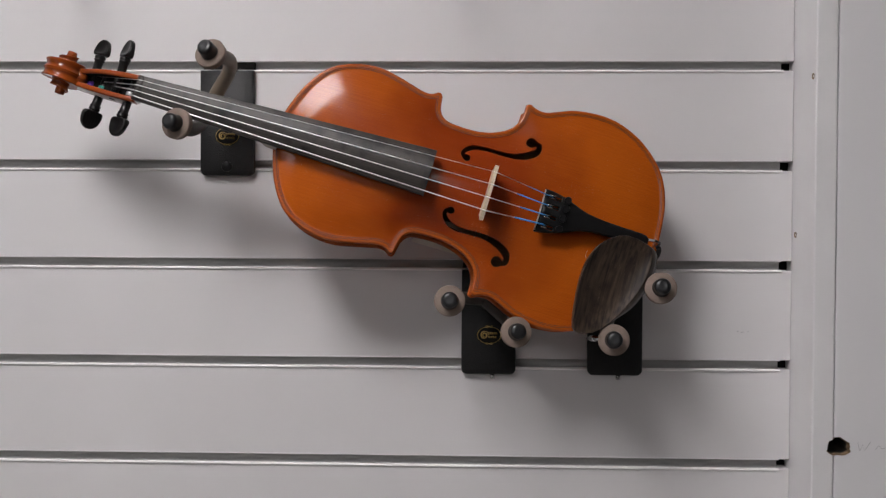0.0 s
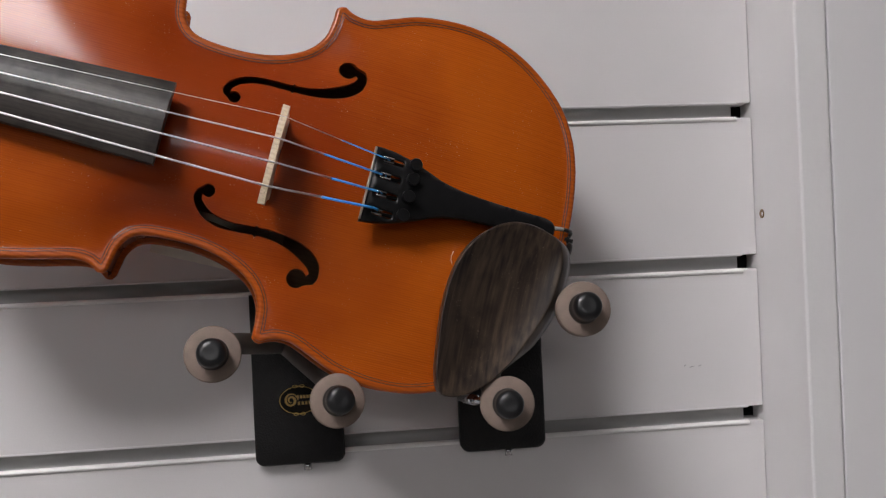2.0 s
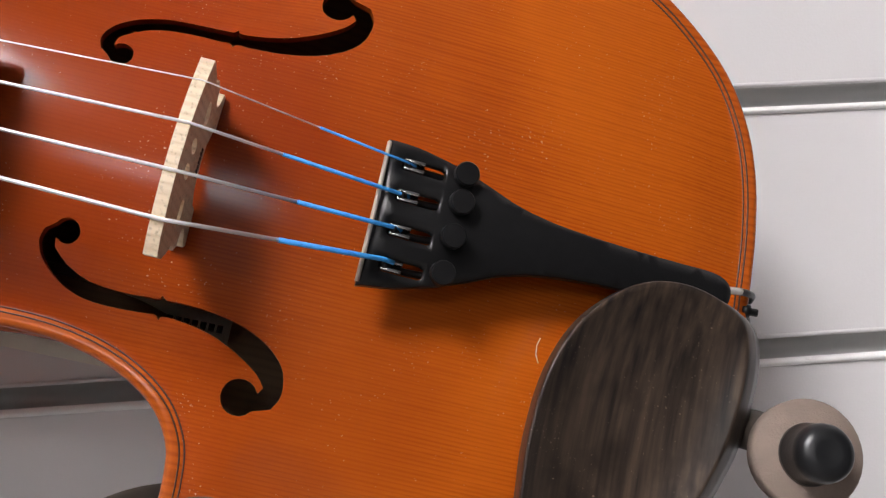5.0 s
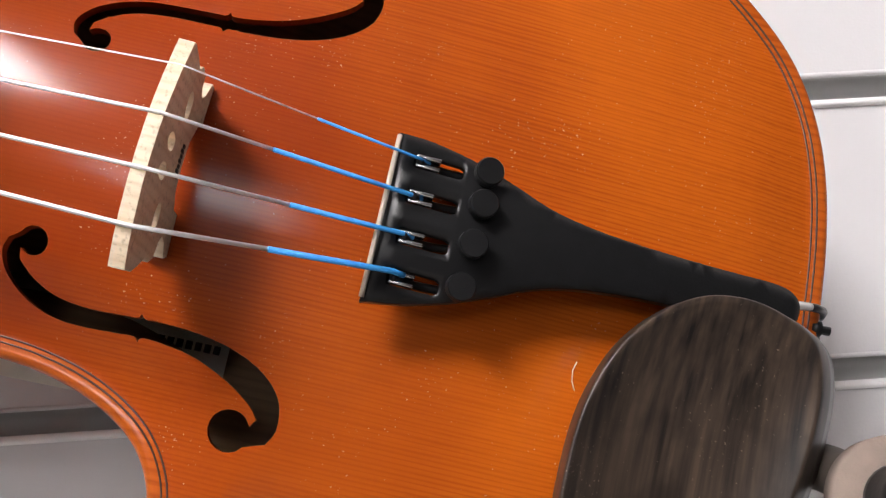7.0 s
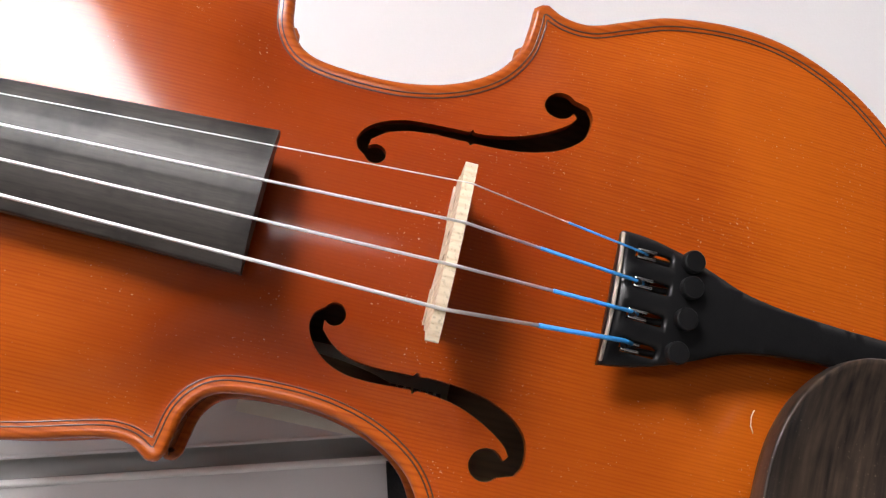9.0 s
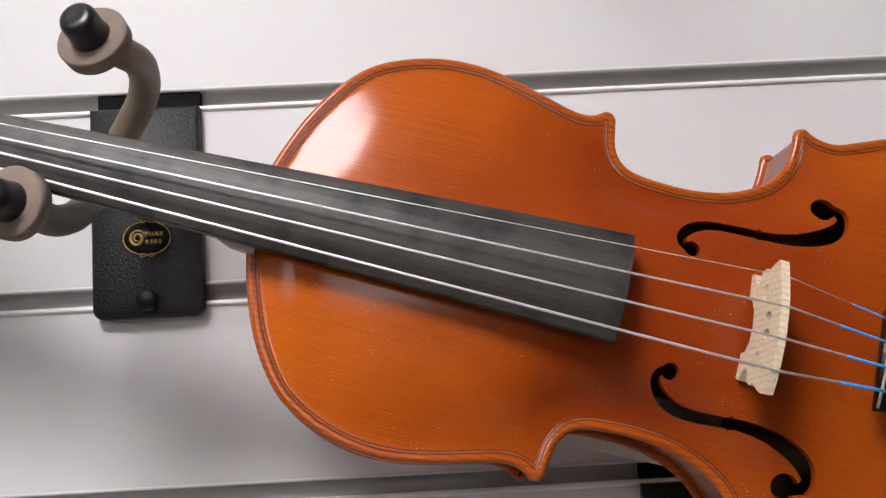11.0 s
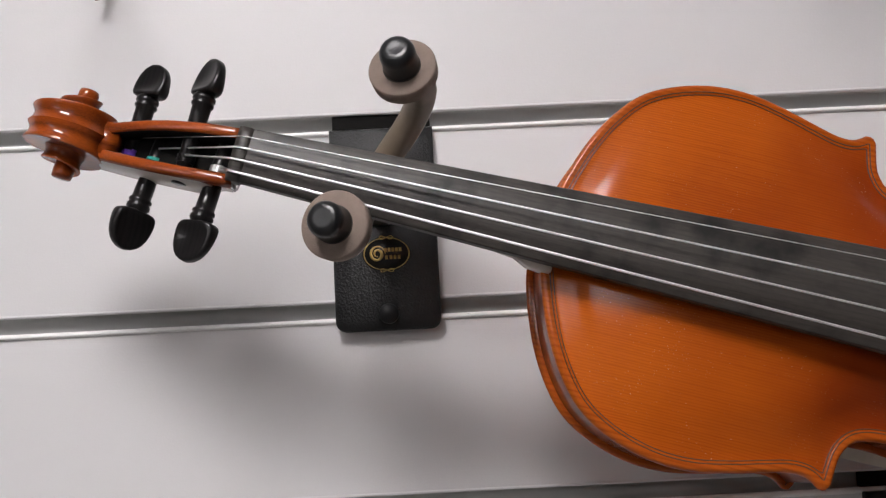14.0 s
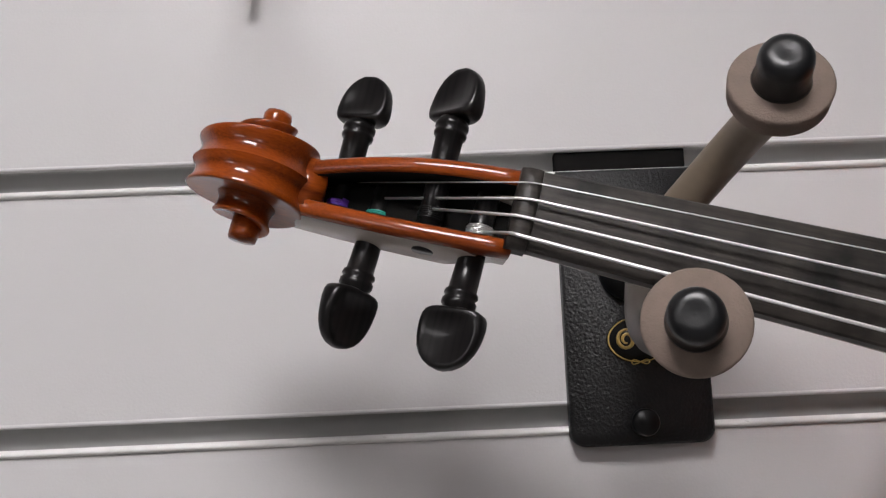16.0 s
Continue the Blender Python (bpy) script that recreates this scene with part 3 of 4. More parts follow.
def f_hole(sign):
    c1, c2 = (172.9, 24.8), (225.4, 56.5)
    outer = [(167.4, 25.2), (166.4, 28.6), (168.2, 33.2), (173.2, 37.8), (180, 40.3), (188, 40.8), (197, 40.5), (199.3, 40.5), (200.2, 41.6), (201.1, 40.5), (206, 40.7), (214, 42.2), (222, 45.6), (228.5, 49.8), (231, 52.8)]
    inner = [(234.2, 57.8), (236, 54), (235, 47.6), (230.5, 42.6), (223, 38.8), (214, 36.8), (205, 36.2), (201.2, 36.3), (200.2, 35.3), (199.2, 36.3), (196, 36.4), (188, 36.6), (180, 35.6), (174.3, 32.9), (170.6, 29.4)]
    loop = [(p.x, p.y) for p in spline([(*q, 0) for q in outer], 3)] + eye(c2, 4.9, -25, -325, 16) + [(p.x, p.y) for p in spline([(*q, 0) for q in inner], 3)] + eye(c1, 3.3, 140, -155, 14)
    return np.array([(a - 0.9, sign * b - 0.7) for a, b in loop])


FHOLES = [f_hole(1), f_hole(-1)]


def plate_mesh(height, flip, holes):
    """Arched plate with its rounded overhanging edge; flip turns the arch to the back."""
    from mathutils.geometry import delaunay_2d_cdt
    rim = inset(OUT, 1.3)
    ring = inset(OUT, 4.6)
    loops = [rim] + holes
    fixed = np.vstack(loops)
    gx, gy = np.meshgrid(np.arange(-2, 368, 2.6), np.arange(-104, 105, 2.6), indexing="ij")
    gx = gx + (np.arange(gx.shape[1]) % 2) * 1.3
    grid = np.stack([gx.ravel(), gy.ravel()], 1)
    grid = grid[inside(grid, rim)]
    grid = grid[dist_out(grid) > 5.6]
    for hl in holes:
        near = np.sqrt(((grid[:, None] - hl[None]) ** 2).sum(2).min(1))
        grid = grid[(near > 1.8) & ~inside(grid, hl)]
    halo = []
    for hl in holes:
        t = np.roll(hl, -1, 0) - np.roll(hl, 1, 0)
        t /= np.maximum(np.linalg.norm(t, axis=1), 1e-6)[:, None]
        for d in (0.8, -0.8):
            q = hl + np.stack([-t[:, 1], t[:, 0]], 1) * d
            near = np.sqrt(((q[:, None] - hl[None]) ** 2).sum(2).min(1))
            halo.append(q[(near > 0.7) & ~inside(q, hl)])
    free = np.vstack([ring, inset(OUT, 2.2), inset(OUT, 3.2), inset(OUT, 3.9), inset(OUT, 5.3), grid] + halo)
    pts = [Vector(p) for p in np.vstack([fixed, free])]
    lists, at = [], 0
    for lp in loops:
        lists.append(list(range(at, at + len(lp))))
        at += len(lp)
    co, _, faces, orig, *_ = delaunay_2d_cdt(pts, [], lists, 2, 1e-6)
    cc = np.array([(c.x, c.y) for c in co])
    hh = arching(cc, height)
    sg = -1 if flip else 1
    bm = bmesh.new()
    vs = [bm.verts.new((x * MM, y * MM, sg * h * MM)) for (x, y), h in zip(cc, hh)]
    for f in faces:
        bm.faces.new([vs[i] for i in f])
    bm.verts.ensure_lookup_table()
    back = {}
    for i, o in enumerate(orig):
        for q in o:
            back[q] = vs[i]
    # walls of the holes
    for lp in lists[1:]:
        top = [back[i] for i in lp]
        top = [bm.verts.new(v.co - Vector((0, 0, sg * 0.00002))) for v in top]
        low = [bm.verts.new(v.co - Vector((0, 0, sg * 0.0032))) for v in top]
        for i in range(len(top)):
            j = (i + 1) % len(top)
            bm.faces.new((top[i], top[j], low[j], low[i]))
    return bm, sg, [back[i] for i in lists[0]]


def with_edge(bm, sg, rim):
    prev = rim
    for d, drop in ((0.35, 1.15), (0.0, 2.1), (0.4, 3.1), (1.6, 3.7), (4.5, 3.8)):
        nxt = []
        for v in rim:
            p = np.array([v.co.x, v.co.y]) / MM
            q = DENSE[((DENSE - p) ** 2).sum(1).argmin()]
            t = q + (p - q) / max(np.linalg.norm(p - q), 1e-6) * d
            nxt.append(bm.verts.new((t[0] * MM, t[1] * MM, -sg * drop * MM)))
        for i in range(len(prev)):
            j = (i + 1) % len(prev)
            bm.faces.new((prev[i], prev[j], nxt[j], nxt[i]))
        prev = nxt
    return bm


top = part("top_plate", with_edge(*plate_mesh(13.2, False, FHOLES)), M_SPRUCE, violin, "spruce top with amber to red-brown varnish")
top.data.materials.append(M_EDGE)
mids = np.array([p.center[:2] for p in top.data.polygons]) / MM
for p, d in zip(top.data.polygons, dist_out(mids)):
    p.material_index = 1 if d < 4.4 else 0
RIB = 31.0
back_plate = part("back_plate", with_edge(*plate_mesh(14.0, True, [])), M_EDGE, violin)
inside_skin = part("back_inside", plate_mesh(14.0, True, [])[0], M_BARE, violin, "bare wood inside of the back")
inside_skin.matrix_local = BODY @ pose(0.181, 0, -(RIB + 4.5) * MM) @ Matrix.Diagonal((0.95, 0.92, 1, 1)) @ pose(-0.181, 0, 0)
back_plate.matrix_local = BODY @ pose(0, 0, -(RIB + 7.0) * MM)
top.matrix_local = BODY
rib_loop = resample(inset(OUT, 3.0), 1.8)
ribs = part("ribs", loft([[(a * MM, b * MM, zz * MM) for a, b in rib_loop] for zz in (-3.3, -3.5 - RIB)], cap=(False, False)), M_RIB, violin, "glossy red-brown maple ribs")
lin = resample(inset(OUT, 5.5), 2.5)
lining = part("lining", loft([[(a * MM, b * MM, zz * MM) for a, b in lin] for zz in (-4, -3 - RIB)], cap=(False, False)), M_BARE, violin, "bare wood inside the body")


def ribbon(d, width, lift):
    """A thin inlaid line at distance d from the edge."""
    a = resample(inset(OUT, d), 1.2)
    t = np.roll(a, -1, 0) - np.roll(a, 1, 0)
    t /= np.linalg.norm(t, axis=1)[:, None]
    nrm = np.stack([-t[:, 1], t[:, 0]], 1)
    p, q = a - nrm * width / 2, a + nrm * width / 2
    hp, hq = arching(p, 13.2), arching(q, 13.2)
    return loft([[(x * MM, y * MM, (h - 0.4) * MM) for (x, y), h in zip(p, hp)], [(x * MM, y * MM, (h + lift) * MM) for (x, y), h in zip(p, hp)], [(x * MM, y * MM, (h + lift) * MM) for (x, y), h in zip(q, hq)], [(x * MM, y * MM, (h - 0.4) * MM) for (x, y), h in zip(q, hq)]], cap=(False, False))


part("purfling", ribbon(3.7, 0.45, 0.13), M_PURF, top)
part("purfling", ribbon(5.0, 0.45, 0.13), M_PURF, top)
ribs.matrix_local = lining.matrix_local = BODY


# ---- neck, fingerboard, head ----
def board_edge(u):
    """Height of the fingerboard's side edges."""
    return -2.2 + (u + 126) / 270 * 28.2


def board_half(u):
    return 11.6 + (u + 126) / 270 * 9.4


def board_ring(u, n=30):
    hw, e = board_half(u), board_edge(u)
    pts = [(-hw + 0.6, e - 4.6), (-hw, e - 4.0), (-hw, e - 0.4)]
    for k in range(n + 1):
        v = -hw + 0.5 + (2 * hw - 1.0) * k / n
        pts.append((v, e + math.sqrt(42 ** 2 - v * v) - math.sqrt(42 ** 2 - hw * hw)))
    pts += [(hw, e - 0.4), (hw, e - 4.0), (hw - 0.6, e - 4.6)]
    return [(u * MM, a * MM, b * MM) for a, b in pts]


part("fingerboard", loft([board_ring(u) for u in np.linspace(-125.5, 144.2, 24)]), M_EBONY, violin, "worn black ebony fingerboard", smooth=False)
nut_rings = []
for u, lift in ((-125.6, 0.3), (-126.6, 0.8), (-129.6, 0.6), (-131.6, -0.8)):
    ring = [(-11.7, -8.5)] + [(v, board_edge(-126) + math.sqrt(42 ** 2 - v * v) - math.sqrt(42 ** 2 - 11.6 ** 2) + lift) for v in np.linspace(-11.5, 11.5, 9)] + [(11.7, -8.5)]
    nut_rings.append([(u * MM, a * MM, b * MM) for a, b in ring])
part("nut", loft(nut_rings), M_EBONY, violin, "small black nut")


def neck_ring(u, hw, topw, deep, n=12):
    return [(u * MM, hw * math.cos(a) * MM, (topw - deep * math.sin(a)) * MM) for a in np.linspace(0, math.pi, n)]


neck_list = []
for u, deep in ((-126.5, 11), (-122, 11.5), (-105, 12.5), (-70, 13.5), (-35, 14.5), (-18, 16), (-10, 20), (-4, 28), (1, 33), (5.5, 36)):
    topw = min(board_edge(u) - 4.4, 4.5)
    neck_list.append(neck_ring(u, board_half(u) - 0.6 + (2.0 if u > -6 else 0), topw, deep + (2 if u > -12 else 0)))
part("neck", loft(neck_list), M_NECK, violin, "pale grey-brown maple neck")


def head_top(u):
    s = max((-130 - u) / 65, 0.0)
    return -5.5 - 21 * s ** 1.05 + 3.2 * math.sin(math.pi * min(max(s, 0), 1))


def head_half(u):
    s = max((-130 - u) / 65, 0.0)
    return 12.6 - 5.2 * s + 1.6 * math.sin(math.pi * s)


def head_deep(u):
    s = max((-130 - u) / 65, 0.0)
    return 22 - 6.5 * s


def head_mid(u):
    return -1.6 * max((-130 - u) / 65, 0.0)


HEAD_U = np.linspace(-129.5, -196, 14)
# pegbox floor coloured black so that it reads as deep shade
pegbox = part("pegbox", loft([[(u * MM, (a + head_mid(u)) * MM, b * MM) for a, b in ((2.4 - head_half(u), head_top(u) - head_deep(u) * 0.8), (2.4 - head_half(u), head_top(u) - 12.5), (head_half(u) - 2.4, head_top(u) - 12.5), (head_half(u) - 2.4, head_top(u) - head_deep(u) * 0.8))] for u in HEAD_U]), M_DARK, violin, "inside of the pegbox, deep shade put into its black colour", smooth=False)
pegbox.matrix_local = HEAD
for s in (1, -1):
    rings = []
    for u in HEAD_U:
        o, t = head_half(u), head_top(u)
        thick = 4.6
        ring = [(o, t - 3.8), (o, t - 0.8), (o - 0.8, t), (o - thick + 0.6, t), (o - thick, t - 0.7), (o - thick, t - 12), (o - 0.4, t - 12)]
        rings.append([(u * MM, (s * a + head_mid(u)) * MM, b * MM) for a, b in ring])
    wall = part("pegbox_wall", loft(rings), M_SCROLL, violin, "red-orange varnished pegbox wall")
    wall.matrix_local = HEAD
    # black sheet over the varnished inner face, in place of shade
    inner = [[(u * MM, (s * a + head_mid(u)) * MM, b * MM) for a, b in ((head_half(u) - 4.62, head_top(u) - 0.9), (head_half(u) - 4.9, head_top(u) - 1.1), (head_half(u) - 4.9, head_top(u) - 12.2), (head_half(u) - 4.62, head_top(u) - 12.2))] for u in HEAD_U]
    part("pegbox_shade_sheet", loft(inner), M_DARK, wall, "thin black sheet standing in for shade inside the pegbox wall")
    # cheek coloured pale to imitate the white wall mirrored in its varnish
    cheek = []
    for u in np.linspace(-129, -200, 14):
        o, t, dp = head_half(max(u, -196)), head_top(u), head_deep(u)
        if u > -130:
            t = -6
        k = min(max((-129 - u) / 16, 0.0), 1.0)
        o -= 1.6 * (1 - k)
        dp *= 0.72 + 0.28 * k
        cheek.append([(u * MM, (s * a + head_mid(u)) * MM, b * MM) for a, b in ((o - 0.4, t - 2.6), (o + 0.3, t - 3.0), (o + 1.4 * k, t - dp * 0.8), (o - 0.2 - 1.5 * (1 - k), t - dp - 2.0), (o - 5.5, t - dp - 4.0), (o - 7.0, t - dp))])
    part("pegbox_cheek", loft(cheek), M_NECK, wall, "glossy outer cheek, the wall's pale reflection put into its colour")

# scroll: a volute that climbs outwards to its eye on both sides
SC, TURNS = (-205.0, -30.5), 2.35


def volute_r(t):
    return 25.5 * (1 - t) ** 1.25 + 4.6 * t


def volute_w(t):
    return 6.8 + 15.2 * t ** 1.15


def volute_pt(t, r, v):
    a = math.radians(-62) - t * TURNS * 2 * math.pi
    return ((SC[0] + r * math.cos(a)) * MM, v * MM, (SC[1] + r * math.sin(a)) * MM)


def scroll_mesh():
    bm = bmesh.new()
    n = 110
    turn = 1 / TURNS
    rows = []
    for i in range(n + 1):
        t = i / n
        r, hw = volute_r(t), volute_w(t)
        base = volute_w(t - turn) - 0.4 if t > turn else 0.0
        inner = volute_r(min(t + turn, 1.0)) * 0.8 if t + turn < 1 else 0.05
        # outer wall (fluted on the first turn) and the sloping side face
        wall = [(r - (1.6 * math.sin(math.pi * k / 6) if t < turn else 1.0 * math.sin(math.pi * k / 6)), base + (hw - 0.7 - base) * k / 6) for k in range(7)]
        face = [(r - 0.15, hw - 0.25), (r - 0.7, hw), (r - 1.4, hw - 0.1), (inner + (r - inner) * 0.45, hw - 0.7), (inner, hw - 0.4)]
        rows.append(wall + face)
    for s in (1, -1):
        vs = [[bm.verts.new(volute_pt(i / n, r, s * v)) for r, v in row] for i, row in enumerate(rows)]
        for a, b in zip(vs, vs[1:]):
            for k in range(len(a) - 1):
                bm.faces.new((a[k], a[k + 1], b[k + 1], b[k]))
        bm.faces.new(vs[-1])
        bm.faces.new(vs[0][::-1])
        # eye
        c = Vector(volute_pt(1, 0, 0))
        lathe([(0.010, 0.0046), (0.0205, 0.0046), (0.0222, 0.0042), (0.0226, 0.0)], (SC[0] * MM, 0, SC[1] * MM), (0, s, 0), 18, bm)
    return bm


SHRINK = pose(-0.184, 0, -0.027) @ Matrix.Diagonal((0.94, 0.92, 0.94, 1)) @ pose(0.184, 0, 0.027)
part("scroll", scroll_mesh(), M_SCROLL, violin, "carved glossy orange-brown scroll").matrix_local = HEAD @ SHRINK
throat = [[(u * MM, s * MM, w * MM) for s, w in ((-hw, t), (hw, t), (hw * 0.9, b), (-hw * 0.9, b))] for u, hw, t, b in ((-184, 8.2, -24, -38), (-190, 7.8, -23, -42), (-197, 7.2, -24, -47), (-203, 6.8, -28, -50))]
part("throat", loft(throat), M_SCROLL, violin).matrix_local = HEAD @ SHRINK


# pegs
def peg(u, w, side, turn, silk, L, size):
    past = (head_half(u) + 1.6) * MM - 0.013
    L += past
    base = Vector((u * MM, -side * (0.013 + past), w * MM))
    ax = Vector((0.0 if side > 0 else -0.055, side, 0.0)).normalized()
    shaft = part("peg", lathe([(0, 0.0032), (0.020, 0.0036), (L - 0.002, 0.0040), (L + 0.004, 0.0041), (L + 0.0046, 0.0048), (L + 0.0056, 0.0050), (L + 0.0064, 0.0043), (L + 0.0072, 0.0050), (L + 0.0086, 0.0050), (L + 0.0096, 0.0042), (L + 0.0105, 0.0040)], base, ax, 18), M_PEG, violin, "black tuning peg")
    shaft.matrix_local = HEAD
    # flattened thumb piece, hollowed on both faces
    b = base + ax * (L + 0.0098)
    flat = Vector((math.cos(turn), 0, math.sin(turn)))
    across = ax.cross(flat).normalized()
    rings = []
    for h, wd, th in ((0, 4.4, 3.6), (0.3, 6.4, 4.2), (0.9, 7.5, 4.4), (2, 8.1, 4.4), (4, 8.4, 4.0), (6, 8.3, 3.6), (8, 8.0, 3.3), (10, 7.4, 3.0), (12, 6.2, 2.8), (13.4, 4.8, 2.6), (14.5, 2.9, 2.2), (15.1, 0.9, 1.0)):
        ring = []
        scoop = 0.62 * max(0.0, math.sin(math.pi * min(max((h - 1.2) / 13.0, 0), 1))) ** 0.5
        for k in range(32):
            a = 2 * math.pi * k / 32
            cx, cy = (math.copysign(abs(f(a)) ** 0.62, f(a)) for f in (math.cos, math.sin))
            hollow = 1 - scoop * max(0.0, 1 - (cx / 0.86) ** 2) ** 0.7
            ring.append(b + ax * h * size * MM + flat * (wd * cx * size * MM) + across * (th * cy * hollow * MM))
        rings.append(ring)
    part("thumb_piece", loft(rings), M_PEG, shaft)
    if silk:
        pts = [base + ax * (past + (0.0085 if side > 0 else 0.0160) + 0.0036 * i / 60) + Vector((math.cos(i * 0.65), 0, math.sin(i * 0.65))) * 0.0037 for i in range(61)]
        part("string_winding", tube(pts, 0.00034, 6), silk, shaft, "wound string end")


PEGS = [(-137.0, -18.0, -1, 0.5, M_STEEL, 0.0312, 1.16), (-166.5, -29.0, -1, -0.8, M_GREEN, 0.0302, 1.16), (-152.5, -18.5, 1, 0.85, M_PEG, 0.0303, 1.12), (-179.5, -33.0, 1, 0.5, M_PURPLE, 0.0282, 1.04)]
for a in PEGS:
    peg(*a)

# ---- strings ----
BRIDGE_U, TAIL_U = 198.7, 250.0
STRINGS = [(6.6, 15.0, 11.7, 0.17, 228, 3), (1.5, 3.0, 3.1, 0.36, 221, 1), (-3.7, -9.0, -5.8, 0.40, 227, 2), (-8.8, -20.5, -14.3, 0.46, 225, 0)]


def crown(v):
    return 45.6 - 0.0095 * (v + 7.0) ** 2


for vn, vb, vt, r, silk_u, pg in STRINGS:
    r *= 1.15
    nut_w = board_edge(-126) + math.sqrt(42 ** 2 - vn * vn) - math.sqrt(42 ** 2 - 11.6 ** 2) + 1.7
    pu, pw = PEGS[pg][0], PEGS[pg][1] + 3.6
    pv = vn * 0.55 - 1.0
    top_w = crown(vb) + r
    f = (silk_u - BRIDGE_U) / (TAIL_U - BRIDGE_U)
    tail_w = 29.2 - 0.003 * vt * vt
    sv, sw = vb + (vt - vb) * f, top_w + (tail_w - top_w) * f
    line = [(pu, pv, pw), (-131, vn * 0.96, nut_w - 1.2), (-128, vn, nut_w), (BRIDGE_U, vb, top_w), (silk_u, sv, sw)]
    st = part("string", tube([tuple(c * MM for c in p) for p in line], r * MM, 8), M_STEEL, violin, "bright steel violin string")
    part("silk_end", tube([tuple(c * MM for c in p) for p in ((silk_u, sv, sw), (TAIL_U + 1.5, vt, tail_w - 0.3), (TAIL_U + 4, vt, tail_w - 2.2))], max(r, 0.28) * 1.25 * MM, 8), M_SILK, st, "blue silk-wrapped string end")


# ---- bridge ----
def bridge_mesh():
    from mathutils.geometry import delaunay_2d_cdt
    half = [(0, 21.5), (6, 20.6), (10, 17.5), (11, 13.2), (20.6, 12.6), (21.2, 15.2), (17.6, 18.4), (16.4, 20.8), (17.6, 22.6), (21.4, 23.4), (22.6, 26.5), (21.4, 29.0), (23.6, 33), (25.0, 36.6)]
    lean = lambda p: (p[0] - 3.6 * max(p[1] - 13, 0) / 25, p[1])
    right = [lean(p) for p in half[1:]] + [(21.6, 38.0)]
    arc = [(v, crown(v)) for v in (17.5, 12, 6, 0, -6, -12, -18, -24)]
    left = [(-28.7, 40.8)] + [lean((-a, b)) for a, b in half[:0:-1]]
    outer = [lean(half[0])] + right + arc + left
    holes = []
    for c, ru, rv in (((10.4, 29.0), 3.6, 2.1), ((-15.4, 29.5), 3.6, 2.1), ((0.4, 34.5), 2.0, 2.8), ((-6.2, 34.8), 2.0, 2.8)):
        holes.append([(c[0] + ru * math.cos(a), c[1] + rv * math.sin(a)) for a in np.linspace(0, 2 * math.pi, 14, endpoint=False)])
    loops = [outer] + holes
    pts, lists = [], []
    for lp in loops:
        lists.append(list(range(len(pts), len(pts) + len(lp))))
        pts += [Vector(p) for p in lp]
    co, _, faces, *_ = delaunay_2d_cdt(pts, [], lists, 2, 1e-6)
    bm = bmesh.new()

    def place(c, s):
        th = 2.4 - 0.85 * (c.y - 13) / 32
        lean = -1.0 * (c.y - 13) / 32
        return ((BRIDGE_U + lean + s * th) * MM, c.x * MM, c.y * MM)

    va = [bm.verts.new(place(c, -1)) for c in co]
    vb = [bm.verts.new(place(c, 1)) for c in co]
    count = {}
    for f in faces:
        bm.faces.new([va[i] for i in f])
        bm.faces.new([vb[i] for i in f[::-1]])
        for i, j in zip(f, list(f[1:]) + [f[0]]):
            count[(i, j)] = 1
    for i, j in count:
        if (j, i) not in count:
            bm.faces.new((va[i], va[j], vb[j], vb[i]))
    return bm


part("bridge", bridge_mesh(), M_BRIDGE, violin, "pale flecked maple bridge with cut-outs", smooth=False)

# ---- tailpiece ----
TAIL = [(246, 19.6), (254, 18.9), (262, 17.2), (268, 15.4), (275, 12.8), (283, 9.6), (292, 7.6), (303, 6.4), (318, 5.7), (332, 5.5), (341, 5.5), (346, 4.6), (348.5, 2.4), (349, 0)]


def tail_mid(u):
    s = (u - 246) / 103
    return -2.3 + 3.4 * max(s, 0) ** 0.7


def tail_top(u, v):
    s = (u - 246) / 103
    return 29.0 - 12.5 * s ** 1.3 - 0.0085 * v * v * (1 + 2.2 * s)


